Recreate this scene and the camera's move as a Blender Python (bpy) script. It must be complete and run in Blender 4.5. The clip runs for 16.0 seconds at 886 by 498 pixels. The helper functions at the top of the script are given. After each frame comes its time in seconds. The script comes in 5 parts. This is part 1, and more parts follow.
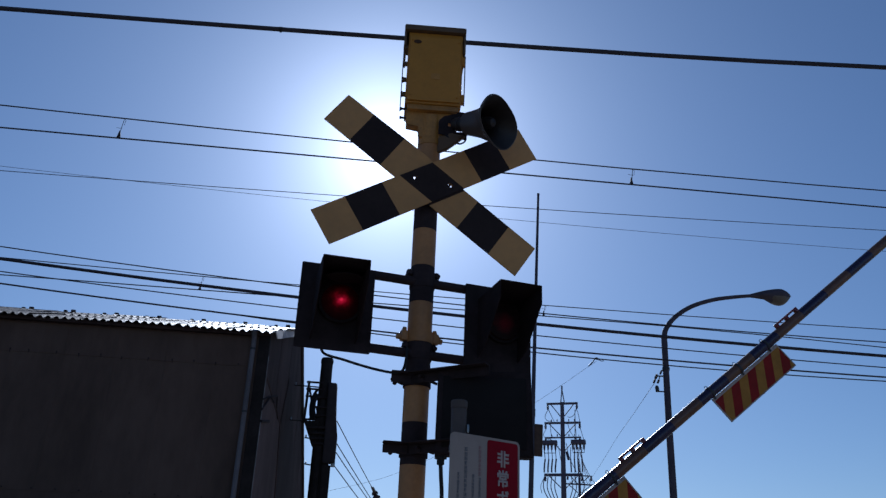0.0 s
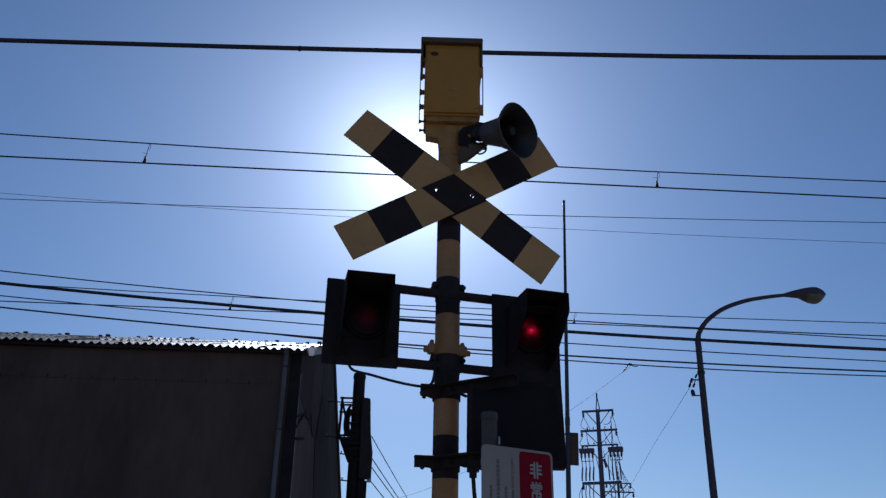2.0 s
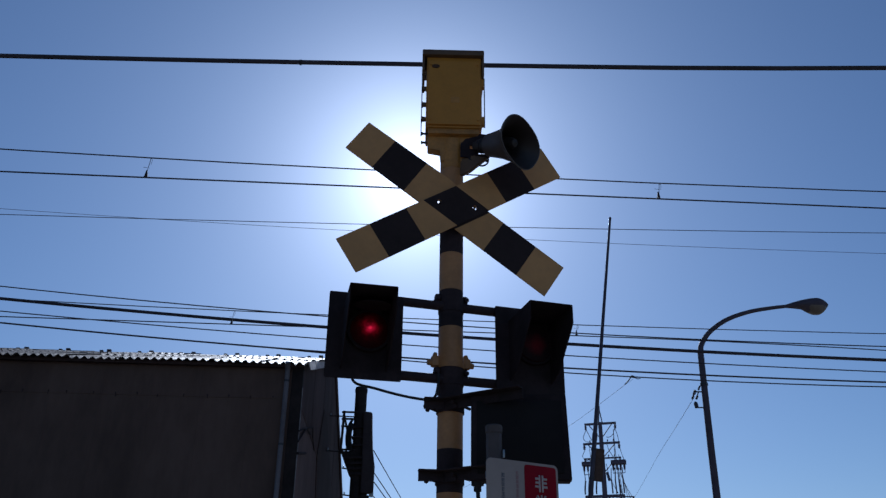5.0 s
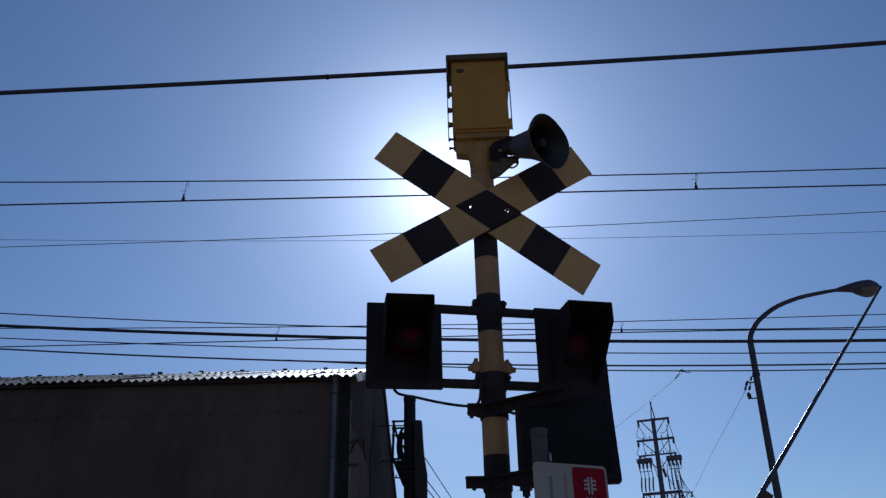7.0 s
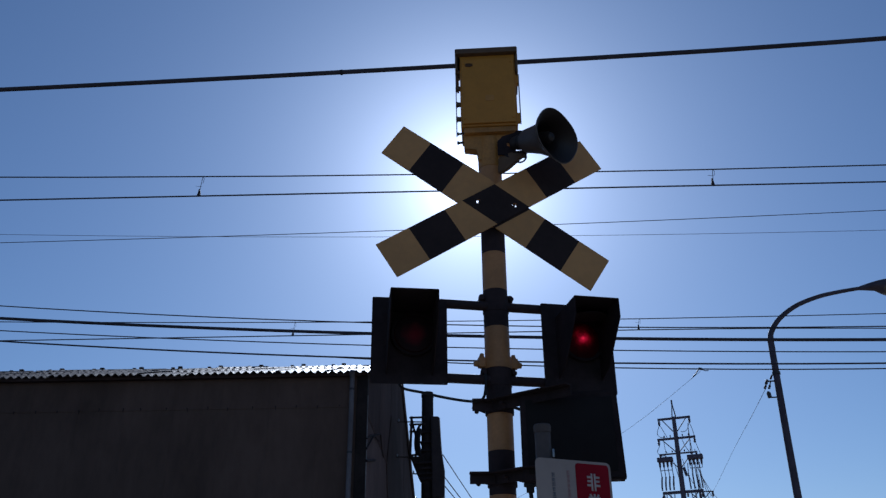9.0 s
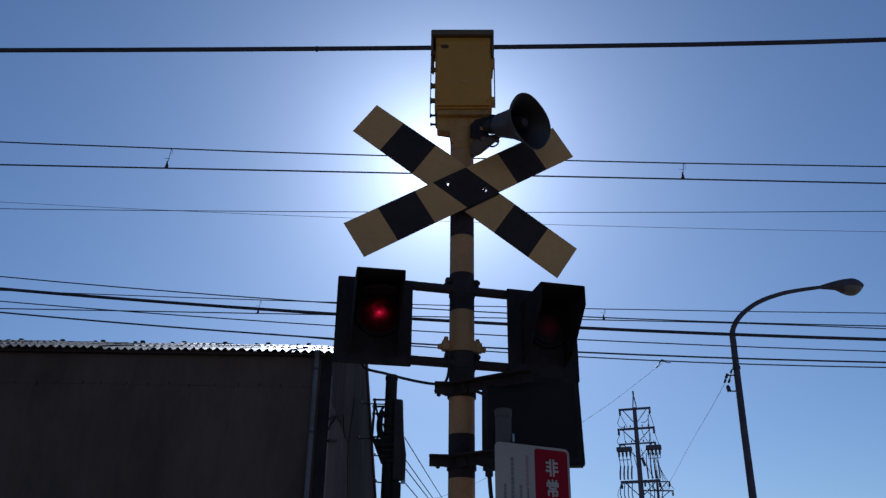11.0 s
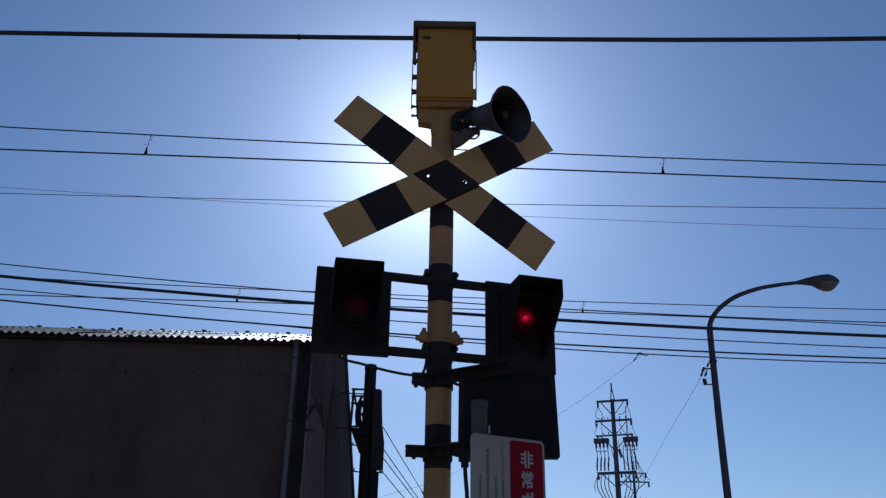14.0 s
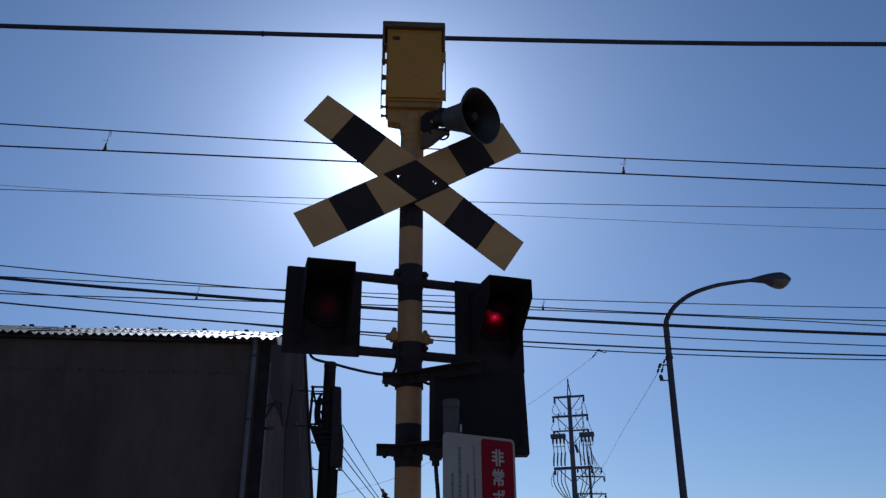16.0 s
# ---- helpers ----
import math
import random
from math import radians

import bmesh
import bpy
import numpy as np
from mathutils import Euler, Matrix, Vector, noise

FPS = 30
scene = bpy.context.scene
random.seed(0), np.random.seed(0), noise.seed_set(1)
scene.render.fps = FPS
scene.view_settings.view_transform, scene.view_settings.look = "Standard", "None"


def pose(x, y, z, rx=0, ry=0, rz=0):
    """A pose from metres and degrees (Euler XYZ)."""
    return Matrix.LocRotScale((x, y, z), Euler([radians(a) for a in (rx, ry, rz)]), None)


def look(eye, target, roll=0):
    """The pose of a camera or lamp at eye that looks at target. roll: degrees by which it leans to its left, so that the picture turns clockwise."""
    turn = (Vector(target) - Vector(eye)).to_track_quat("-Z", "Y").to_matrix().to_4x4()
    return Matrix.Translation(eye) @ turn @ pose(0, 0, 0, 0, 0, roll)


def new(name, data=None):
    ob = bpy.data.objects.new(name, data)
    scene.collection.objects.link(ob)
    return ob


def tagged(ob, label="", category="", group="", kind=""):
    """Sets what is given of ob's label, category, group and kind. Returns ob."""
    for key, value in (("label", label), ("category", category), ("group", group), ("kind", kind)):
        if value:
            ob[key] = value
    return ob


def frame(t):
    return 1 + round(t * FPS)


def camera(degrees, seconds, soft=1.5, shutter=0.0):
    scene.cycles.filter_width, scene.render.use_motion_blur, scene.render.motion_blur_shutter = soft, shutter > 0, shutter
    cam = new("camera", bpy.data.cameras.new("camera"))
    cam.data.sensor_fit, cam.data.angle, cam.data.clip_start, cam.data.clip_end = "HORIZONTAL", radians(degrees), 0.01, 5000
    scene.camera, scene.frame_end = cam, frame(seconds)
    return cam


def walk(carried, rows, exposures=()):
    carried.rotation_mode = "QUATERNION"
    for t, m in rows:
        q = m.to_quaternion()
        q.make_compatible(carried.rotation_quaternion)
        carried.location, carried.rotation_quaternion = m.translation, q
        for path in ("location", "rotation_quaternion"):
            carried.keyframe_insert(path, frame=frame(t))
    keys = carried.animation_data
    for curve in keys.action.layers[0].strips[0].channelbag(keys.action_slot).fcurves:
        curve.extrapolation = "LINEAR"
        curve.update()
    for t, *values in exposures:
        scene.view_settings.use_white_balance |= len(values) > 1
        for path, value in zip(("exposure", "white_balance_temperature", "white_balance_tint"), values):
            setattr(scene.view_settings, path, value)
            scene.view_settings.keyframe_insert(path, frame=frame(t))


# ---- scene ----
cam = camera(55.3, 16.0, soft=1.36)
PATH = [
    (0, (-0.127, -3.745, 1.484), (-0.02, -1.919, 2.293), 2.4),
    (0.2, (-0.123, -3.742, 1.486), (-0.010, -1.919, 2.289), 2.15),
    (0.5, (-0.118, -3.738, 1.489), (-0.007, -1.918, 2.312), 1.8),
    (1, (-0.116, -3.736, 1.491), (-0.012, -1.928, 2.338), 1.4),
    (1.5, (-0.109, -3.732, 1.492), (-0.04, -1.908, 2.31), 0.9),
    (1.8, (-0.108, -3.730, 1.4925), (-0.057, -1.909, 2.312), 0.95),
    (2, (-0.107, -3.729, 1.493), (-0.068, -1.91, 2.325), 1.0),
    (2.3, (-0.102, -3.730, 1.4915), (-0.077, -1.910, 2.313), 1.2),
    (2.5, (-0.1, -3.731, 1.49), (-0.08, -1.91, 2.317), 1.3),
    (3, (-0.101, -3.734, 1.485), (-0.061, -1.907, 2.298), 1.1),
    (3.5, (-0.11, -3.735, 1.485), (-0.061, -1.914, 2.311), 1.2),
    (4, (-0.109, -3.727, 1.488), (-0.072, -1.91, 2.322), 1.2),
    (6.3, (-0.125, -3.712, 1.497), (-0.11, -1.919, 2.383), -0.7),
    (6.5, (-0.116, -3.713, 1.491), (-0.115, -1.918, 2.371), -1.1),
    (7, (-0.087, -3.699, 1.505), (-0.146, -1.899, 2.377), -1.5),
    (7.5, (-0.053, -3.691, 1.505), (-0.186, -1.896, 2.376), -1.5),
    (8, (-0.031, -3.675, 1.505), (-0.2, -1.884, 2.381), -2.2),
    (8.5, (-0.022, -3.667, 1.503), (-0.18, -1.873, 2.374), -1.7),
    (8.8, (-0.020, -3.674, 1.502), (-0.156, -1.876, 2.370), -1.0),
    (9, (-0.02, -3.678, 1.501), (-0.129, -1.878, 2.367), -0.6),
    (9.2, (-0.014, -3.682, 1.499), (-0.099, -1.881, 2.366), -0.5),
    (11.5, (-0.013, -3.648, 1.5), (-0.048, -1.821, 2.312), 0.6),
    (12, (-0.013, -3.647, 1.501), (-0.044, -1.813, 2.297), 0.3),
    (12.5, (-0.007, -3.654, 1.502), (-0.035, -1.82, 2.299), 0.4),
    (13, (-0.005, -3.658, 1.5), (-0.027, -1.825, 2.301), -0.1),
    (13.5, (-0.004, -3.661, 1.504), (-0.019, -1.831, 2.31), 0.1),
    (14, (-0.003, -3.662, 1.502), (0.003, -1.834, 2.315), 0.9),
    (14.5, (-0.001, -3.663, 1.499), (0.033, -1.835, 2.309), 1.0),
    (15, (0.001, -3.674, 1.501), (0.067, -1.846, 2.311), 0.7),
    (15.5, (-0.008, -3.671, 1.5), (0.088, -1.845, 2.311), 0.2),
    (16, (-0.061, -3.694, 1.504), (0.045, -1.867, 2.31), -0.2),
]
walk(cam, [(t, look(eye, target, roll)) for t, eye, target, roll in PATH], [(t, ev, 5200, 12) for t, ev in ((0.0, 0.05), (1.0, -0.03), (2.5, 0.0), (4.0, 0.0), (6.5, -0.04), (7.0, -0.07), (7.5, -0.04), (8.5, 0.0), (9.0, 0.02), (11.5, 0.02), (13.5, 0.05), (14.5, 0.03), (16.0, -0.01))])

# ---- world, sun, exposure ----
SUN_WAY = Vector((-0.018, 0.864, 0.503)).normalized()
SUN_UP = math.asin(SUN_WAY.z)
SUN_ROUND = math.atan2(SUN_WAY.x, SUN_WAY.y)

world = bpy.data.worlds.new("sky")
scene.world = world
world.use_nodes = True
wn = world.node_tree
wn.nodes.clear()
sky = wn.nodes.new("ShaderNodeTexSky")
sky.sky_type = "NISHITA"
sky.sun_disc = False
sky.sun_elevation = SUN_UP
sky.sun_rotation = SUN_ROUND
sky.altitude = 0.0
sky.air_density = 1.0
sky.dust_density = 0.24
sky.ozone_density = 3.0
back = wn.nodes.new("ShaderNodeBackground")
back.inputs["Strength"].default_value = 0.0555
out = wn.nodes.new("ShaderNodeOutputWorld")
wn.links.new(sky.outputs[0], back.inputs["Color"])

# the hazy aureole round the sun, falling off with the angle from it
spot = wn.nodes.new("ShaderNodeTexCoord")
dot = wn.nodes.new("ShaderNodeVectorMath")
dot.operation = "DOT_PRODUCT"
dot.inputs[1].default_value = SUN_WAY
wn.links.new(spot.outputs["Generated"], dot.inputs[0])
angle = wn.nodes.new("ShaderNodeMath")
angle.operation = "ARCCOSINE"
wn.links.new(dot.outputs["Value"], angle.inputs[0])


def aureole(width, strength, colour):
    """Light that falls to a third each width (radians) away from the sun."""
    far = wn.nodes.new("ShaderNodeMath")
    far.operation = "DIVIDE"
    far.inputs[1].default_value = -width
    wn.links.new(angle.outputs[0], far.inputs[0])
    fall = wn.nodes.new("ShaderNodeMath")
    fall.operation = "EXPONENT"
    wn.links.new(far.outputs[0], fall.inputs[0])
    much = wn.nodes.new("ShaderNodeMath")
    much.operation = "MULTIPLY"
    much.inputs[1].default_value = strength
    wn.links.new(fall.outputs[0], much.inputs[0])
    haze = wn.nodes.new("ShaderNodeBackground")
    haze.inputs["Color"].default_value = (*colour, 1)
    wn.links.new(much.outputs[0], haze.inputs["Strength"])
    return haze


total = back
for width, strength, colour in ((0.058, 1.75, (1.0, 0.97, 0.95)), (0.22, 0.29, (0.61, 0.79, 0.98))):
    add = wn.nodes.new("ShaderNodeAddShader")
    wn.links.new(total.outputs[0], add.inputs[0])
    wn.links.new(aureole(width, strength, colour).outputs[0], add.inputs[1])
    total = add
wn.links.new(total.outputs[0], out.inputs["Surface"])

sun_data = bpy.data.lights.new("sun", "SUN")
sun_data.energy = 3.5
sun_data.angle = radians(0.53)
sun_data.color = (1.0, 0.95, 0.87)
sun = new("sun", sun_data)
sun.matrix_world = look(SUN_WAY * 80, (0, 0, 0))


# ---- materials ----
def surface(name, colour, rough=0.6, metal=0.0, vary=0.25, grain=40.0, stain=3.0, bump=0.2, second=None, spec=0.5, anchored=False, drawn=1.0):
    """A weathered surface: base colour varied by coarse stains and fine grain, with matching roughness and relief; drawn below 1 runs the stains downwards."""
    m = bpy.data.materials.new(name)
    m.use_nodes = True
    n, l = m.node_tree.nodes, m.node_tree.links
    b = n["Principled BSDF"]
    co = n.new("ShaderNodeNewGeometry") if anchored else n.new("ShaderNodeTexCoord")
    place = co.outputs["Position" if anchored else "Object"]
    if drawn != 1.0:
        draw = n.new("ShaderNodeMapping")
        draw.inputs["Scale"].default_value = (1, 1, drawn)
        l.new(place, draw.inputs["Vector"])
        place = draw.outputs["Vector"]
    big = n.new("ShaderNodeTexNoise")
    big.inputs["Scale"].default_value, big.inputs["Detail"].default_value, big.inputs["Roughness"].default_value = stain, 6, 0.65
    small = n.new("ShaderNodeTexNoise")
    small.inputs["Scale"].default_value, small.inputs["Detail"].default_value = grain, 4
    l.new(place, big.inputs["Vector"])
    l.new(place, small.inputs["Vector"])
    ramp = n.new("ShaderNodeValToRGB")
    dark = [c * (1 - vary) for c in colour] if second is None else list(second)
    ramp.color_ramp.elements[0].color = (*dark, 1)
    ramp.color_ramp.elements[1].color = (*[min(1, c * (1 + vary * 0.4)) for c in colour], 1)
    ramp.color_ramp.elements[0].position, ramp.color_ramp.elements[1].position = 0.33, 0.62
    l.new(big.outputs["Fac"], ramp.inputs["Fac"])
    fine = n.new("ShaderNodeMix")
    fine.data_type, fine.blend_type = "RGBA", "MULTIPLY"
    fine.inputs["Factor"].default_value = min(1.0, vary * 1.4)
    grey = n.new("ShaderNodeValToRGB")
    grey.color_ramp.elements[0].color, grey.color_ramp.elements[1].color = (0.62, 0.62, 0.62, 1), (1, 1, 1, 1)
    grey.color_ramp.elements[0].position, grey.color_ramp.elements[1].position = 0.3, 0.65
    l.new(small.outputs["Fac"], grey.inputs["Fac"])
    l.new(ramp.outputs["Color"], fine.inputs["A"])
    l.new(grey.outputs["Color"], fine.inputs["B"])
    l.new(fine.outputs["Result"], b.inputs["Base Color"])
    rr = n.new("ShaderNodeMapRange")
    rr.inputs["To Min"].default_value, rr.inputs["To Max"].default_value = max(0.03, rough - 0.12), min(1, rough + 0.12)
    l.new(small.outputs["Fac"], rr.inputs["Value"])
    l.new(rr.outputs["Result"], b.inputs["Roughness"])
    bp = n.new("ShaderNodeBump")
    bp.inputs["Strength"].default_value, bp.inputs["Distance"].default_value = bump, 0.004
    l.new(small.outputs["Fac"], bp.inputs["Height"])
    l.new(bp.outputs["Normal"], b.inputs["Normal"])
    b.inputs["Metallic"].default_value = metal
    b.inputs["Specular IOR Level"].default_value = spec
    return m


YELLOW = surface("faded_yellow_paint", (0.425, 0.200, 0.066), 0.55, vary=0.22, grain=60, stain=5, bump=0.1)
BOARD_YELLOW = surface("dulled_cream_yellow_sheet", (0.57, 0.288, 0.092), 0.6, vary=0.14, grain=30, stain=4, bump=0.06)
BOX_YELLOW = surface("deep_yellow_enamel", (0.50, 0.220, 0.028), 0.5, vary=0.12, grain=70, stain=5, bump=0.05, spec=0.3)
# box yellow with the shade under hood and horn painted into it
SHADED_YELLOW = surface("shaded_yellow_enamel", (0.13, 0.072, 0.03), 0.6, vary=0.3, grain=60, stain=6, bump=0.1)
HOOD_DARK = surface("grimy_brown_badge", (0.09, 0.045, 0.02), 0.6, vary=0.4, grain=80, stain=12, spec=0.2)
BOX_DULL = surface("dulled_yellow_enamel", (0.44, 0.20, 0.035), 0.5, vary=0.35, grain=70, stain=7, bump=0.1)
BACK_GREY = surface("bare_board_back", (0.10, 0.095, 0.09), 0.6, vary=0.3, grain=40, stain=5)
BLACK = surface("black_paint", (0.042, 0.028, 0.029), 0.75, vary=0.35, grain=50, stain=6, bump=0.1, spec=0.15)
BOARD_BLACK = surface("black_sheet_paint", (0.038, 0.024, 0.021), 0.6, vary=0.2, grain=40, stain=5, bump=0.05, spec=0.14)
LAMP_BLACK = surface("lamp_inside_black", (0.030, 0.021, 0.022), 0.9, vary=0.3, grain=70, stain=7, bump=0.1, spec=0.08)
MATT_BLACK = surface("matt_black_steel", (0.034, 0.023, 0.024), 0.85, vary=0.4, grain=70, stain=7, bump=0.15, spec=0.2)
DARK_STEEL = surface("dark_galvanised_steel", (0.055, 0.052, 0.055), 0.6, metal=0.2, vary=0.35, grain=80, stain=8)
GALV = surface("galvanised_steel", (0.36, 0.37, 0.39), 0.42, metal=0.8, vary=0.3, grain=60, stain=6)
HORN_GREY = surface("grey_horn_enamel", (0.078, 0.064, 0.062), 0.5, vary=0.25, grain=60, stain=8)
HORN_DARK = surface("dark_horn_inside", (0.026, 0.019, 0.018), 0.55, vary=0.25, grain=60, stain=8)
POST_GREY = surface("grey_painted_pipe", (0.10, 0.077, 0.068), 0.55, spec=0.25, vary=0.2, grain=50, stain=6)
LETTER = surface("white_reflective_letter", (0.50, 0.41, 0.37), 0.6, spec=0.2, vary=0.08, grain=30, stain=3, bump=0.03)
WHITE = surface("white_sign_sheet", (0.40, 0.322, 0.278), 0.6, spec=0.15, vary=0.08, grain=30, stain=3, bump=0.03)
RED = surface("red_sign_sheet", (0.28, 0.006, 0.018), 0.65, spec=0.1, vary=0.12, grain=30, stain=3, bump=0.03)
INK = surface("faded_ink", (0.15, 0.14, 0.15), 0.6, vary=0.1, bump=0.0)
RED_INK = surface("faded_red_ink", (0.34, 0.19, 0.18), 0.6, vary=0.1, bump=0.0)
FLAG_RED = surface("flag_red", (0.27, 0.014, 0.012), 0.6, spec=0.2, vary=0.2, grain=40, stain=7, bump=0.05)
FLAG_YELLOW = surface("flag_yellow", (0.42, 0.195, 0.035), 0.6, spec=0.2, vary=0.2, grain=40, stain=7, bump=0.05)
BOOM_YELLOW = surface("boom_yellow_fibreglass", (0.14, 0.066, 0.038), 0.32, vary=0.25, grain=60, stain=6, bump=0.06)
# black with blue reflections and colour fringing put in as a violet tint
BOOM_BLACK = surface("violet_tinted_boom_black", (0.028, 0.019, 0.055), 0.25, vary=0.3, grain=60, stain=6, bump=0.06)
ROD = surface("far_boom_fibreglass", (0.06, 0.047, 0.068), 0.34, spec=0.3, vary=0.3, grain=60, stain=6, bump=0.04)
REFLECT_RED = surface("red_reflector", (0.15, 0.008, 0.02), 0.25, vary=0.15, grain=200, stain=20)
RIM = surface("pale_panel_rim", (0.45, 0.36, 0.32), 0.6, vary=0.4, grain=60, stain=12)
RUBBER = surface("black_cable_sheath", (0.020, 0.020, 0.022), 0.85, vary=0.3, grain=100, stain=8, bump=0.1)
CABLE = surface("weathered_cable", (0.048, 0.040, 0.052), 0.8, vary=0.3, grain=60, stain=2, bump=0.1)
WIRE = surface("weathered_copper_wire", (0.046, 0.037, 0.045), 0.8, metal=0.0, vary=0.3, grain=60, stain=2, bump=0.05)
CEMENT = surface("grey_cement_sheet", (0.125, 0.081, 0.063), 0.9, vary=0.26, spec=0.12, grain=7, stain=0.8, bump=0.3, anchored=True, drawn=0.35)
# the gable's cement, set darker than the front wall's
CEMENT_SIDE = surface("side_cement_sheet", (0.076, 0.050, 0.045), 0.85, vary=0.4, spec=0.03, grain=7, stain=0.7, bump=0.3, anchored=True, drawn=0.4)
PATCH_SHEET = surface("patched_cement_sheet", (0.128, 0.087, 0.079), 0.85, vary=0.3, spec=0.03, grain=7, stain=0.9, bump=0.3, anchored=True, drawn=0.4)
DARK_SHEET = surface("dark_cement_sheet", (0.050, 0.034, 0.031), 0.85, vary=0.3, spec=0.03, grain=7, stain=0.9, bump=0.3, anchored=True, drawn=0.4)
# verge cement made paler to carry the grazing sunlight
VERGE = surface("sunlit_cement_verge", (0.56, 0.47, 0.43), 0.85, vary=0.25, spec=0.15, grain=12, stain=2, bump=0.3, anchored=True)


def roof_slate():
    """Weathered corrugated slate: lichen patches and a coarse pitted face that catches the sun unevenly."""
    m = surface("corrugated_slate", (0.25, 0.210, 0.185), 0.6, vary=0.6, grain=9, stain=5.5, bump=0.6, second=(0.06, 0.05, 0.047), spec=0.06, anchored=True)
    n, l = m.node_tree.nodes, m.node_tree.links
    co, pits, bp = n.new("ShaderNodeNewGeometry"), n.new("ShaderNodeTexNoise"), n.new("ShaderNodeBump")
    pits.inputs["Scale"].default_value, pits.inputs["Detail"].default_value = 5.0, 5
    l.new(co.outputs["Position"], pits.inputs["Vector"])
    l.new(pits.outputs["Fac"], bp.inputs["Height"])
    bp.inputs["Strength"].default_value, bp.inputs["Distance"].default_value = 1.0, 0.02
    l.new(bp.outputs["Normal"], n["Principled BSDF"].inputs["Normal"])
    return m


SLATE = roof_slate()
POLE_STEEL = surface("dull_pole_steel", (0.046, 0.036, 0.036), 0.85, vary=0.3, grain=60, stain=6, spec=0.08)
COVER_SHEET = surface("dull_sheet_cover", (0.062, 0.048, 0.048), 0.8, spec=0.15, vary=0.25, grain=30, stain=3, bump=0.15)
CONCRETE = surface("spun_concrete", (0.040, 0.032, 0.030), 0.85, spec=0.12, vary=0.3, grain=30, stain=3, bump=0.25)
PYLON = surface("far_pole_steel", (0.085, 0.068, 0.100), 0.6, vary=0.2, grain=10, stain=1)
LAMP_PAINT = surface("street_lamp_paint", (0.080, 0.062, 0.080), 0.75, metal=0.1, vary=0.25, grain=40, stain=4)
PORCELAIN = surface("brown_porcelain", (0.06, 0.035, 0.03), 0.7, vary=0.2)
ASPHALT = surface("asphalt", (0.20, 0.175, 0.145), 0.9, vary=0.35, grain=30, stain=0.2, bump=0.5)


def lit_lamp():
    """The glowing red lamp: a hot core and a dimmer reflector round it."""
    m = bpy.data.materials.new("red_lamp_glow")
    m.use_nodes = True
    n, l = m.node_tree.nodes, m.node_tree.links
    b = n["Principled BSDF"]
    b.inputs["Base Color"].default_value = (0.035, 0.002, 0.003, 1)
    b.inputs["Roughness"].default_value = 0.7
    b.inputs["Specular IOR Level"].default_value = 0.1
    co = n.new("ShaderNodeTexCoord")
    ln = n.new("ShaderNodeVectorMath")
    ln.operation = "LENGTH"
    # the filament sits high in the reflector, and its light spreads downwards
    seat = n.new("ShaderNodeMapping")
    seat.inputs["Location"].default_value = (0.0, 0.0, -0.010)
    l.new(co.outputs["Object"], seat.inputs["Vector"])
    l.new(seat.outputs["Vector"], ln.inputs[0])
    ramp = n.new("ShaderNodeValToRGB")
    e = ramp.color_ramp.elements
    e[0].position, e[0].color = 0.0, (1.0, 0.055, 0.10, 1)
    e[1].position, e[1].color = 1.0, (0.0004, 0.0, 0.0, 1)
    for at, col in ((0.11, (0.72, 0.015, 0.045, 1)), (0.22, (0.17, 0.0015, 0.008, 1)), (0.38, (0.045, 0.0, 0.0015, 1)), (0.54, (0.008, 0.0, 0.0003, 1)), (0.75, (0.0016, 0.0, 0.0, 1))):
        x = e.new(at)
        x.color = col
    mul = n.new("ShaderNodeMath")
    mul.operation = "MULTIPLY"
    mul.inputs[1].default_value = 1 / 0.085
    l.new(ln.outputs["Value"], mul.inputs[0])
    l.new(mul.outputs[0], ramp.inputs["Fac"])
    # the reflector's facets break the glow into uneven patches
    facets = n.new("ShaderNodeTexNoise")
    facets.inputs["Scale"].default_value, facets.inputs["Detail"].default_value = 34.0, 1
    l.new(co.outputs["Object"], facets.inputs["Vector"])
    patch = n.new("ShaderNodeMapRange")
    patch.inputs["From Min"].default_value, patch.inputs["From Max"].default_value = 0.36, 0.64
    patch.inputs["To Min"].default_value, patch.inputs["To Max"].default_value = 0.35, 1.25
    l.new(facets.outputs["Fac"], patch.inputs["Value"])
    glow = n.new("ShaderNodeVectorMath")
    glow.operation = "SCALE"
    l.new(ramp.outputs["Color"], glow.inputs[0])
    l.new(patch.outputs["Result"], glow.inputs["Scale"])
    l.new(glow.outputs["Vector"], b.inputs["Emission Color"])
    b.inputs["Emission Strength"].default_value = 1.5
    return m


GLOW = lit_lamp()


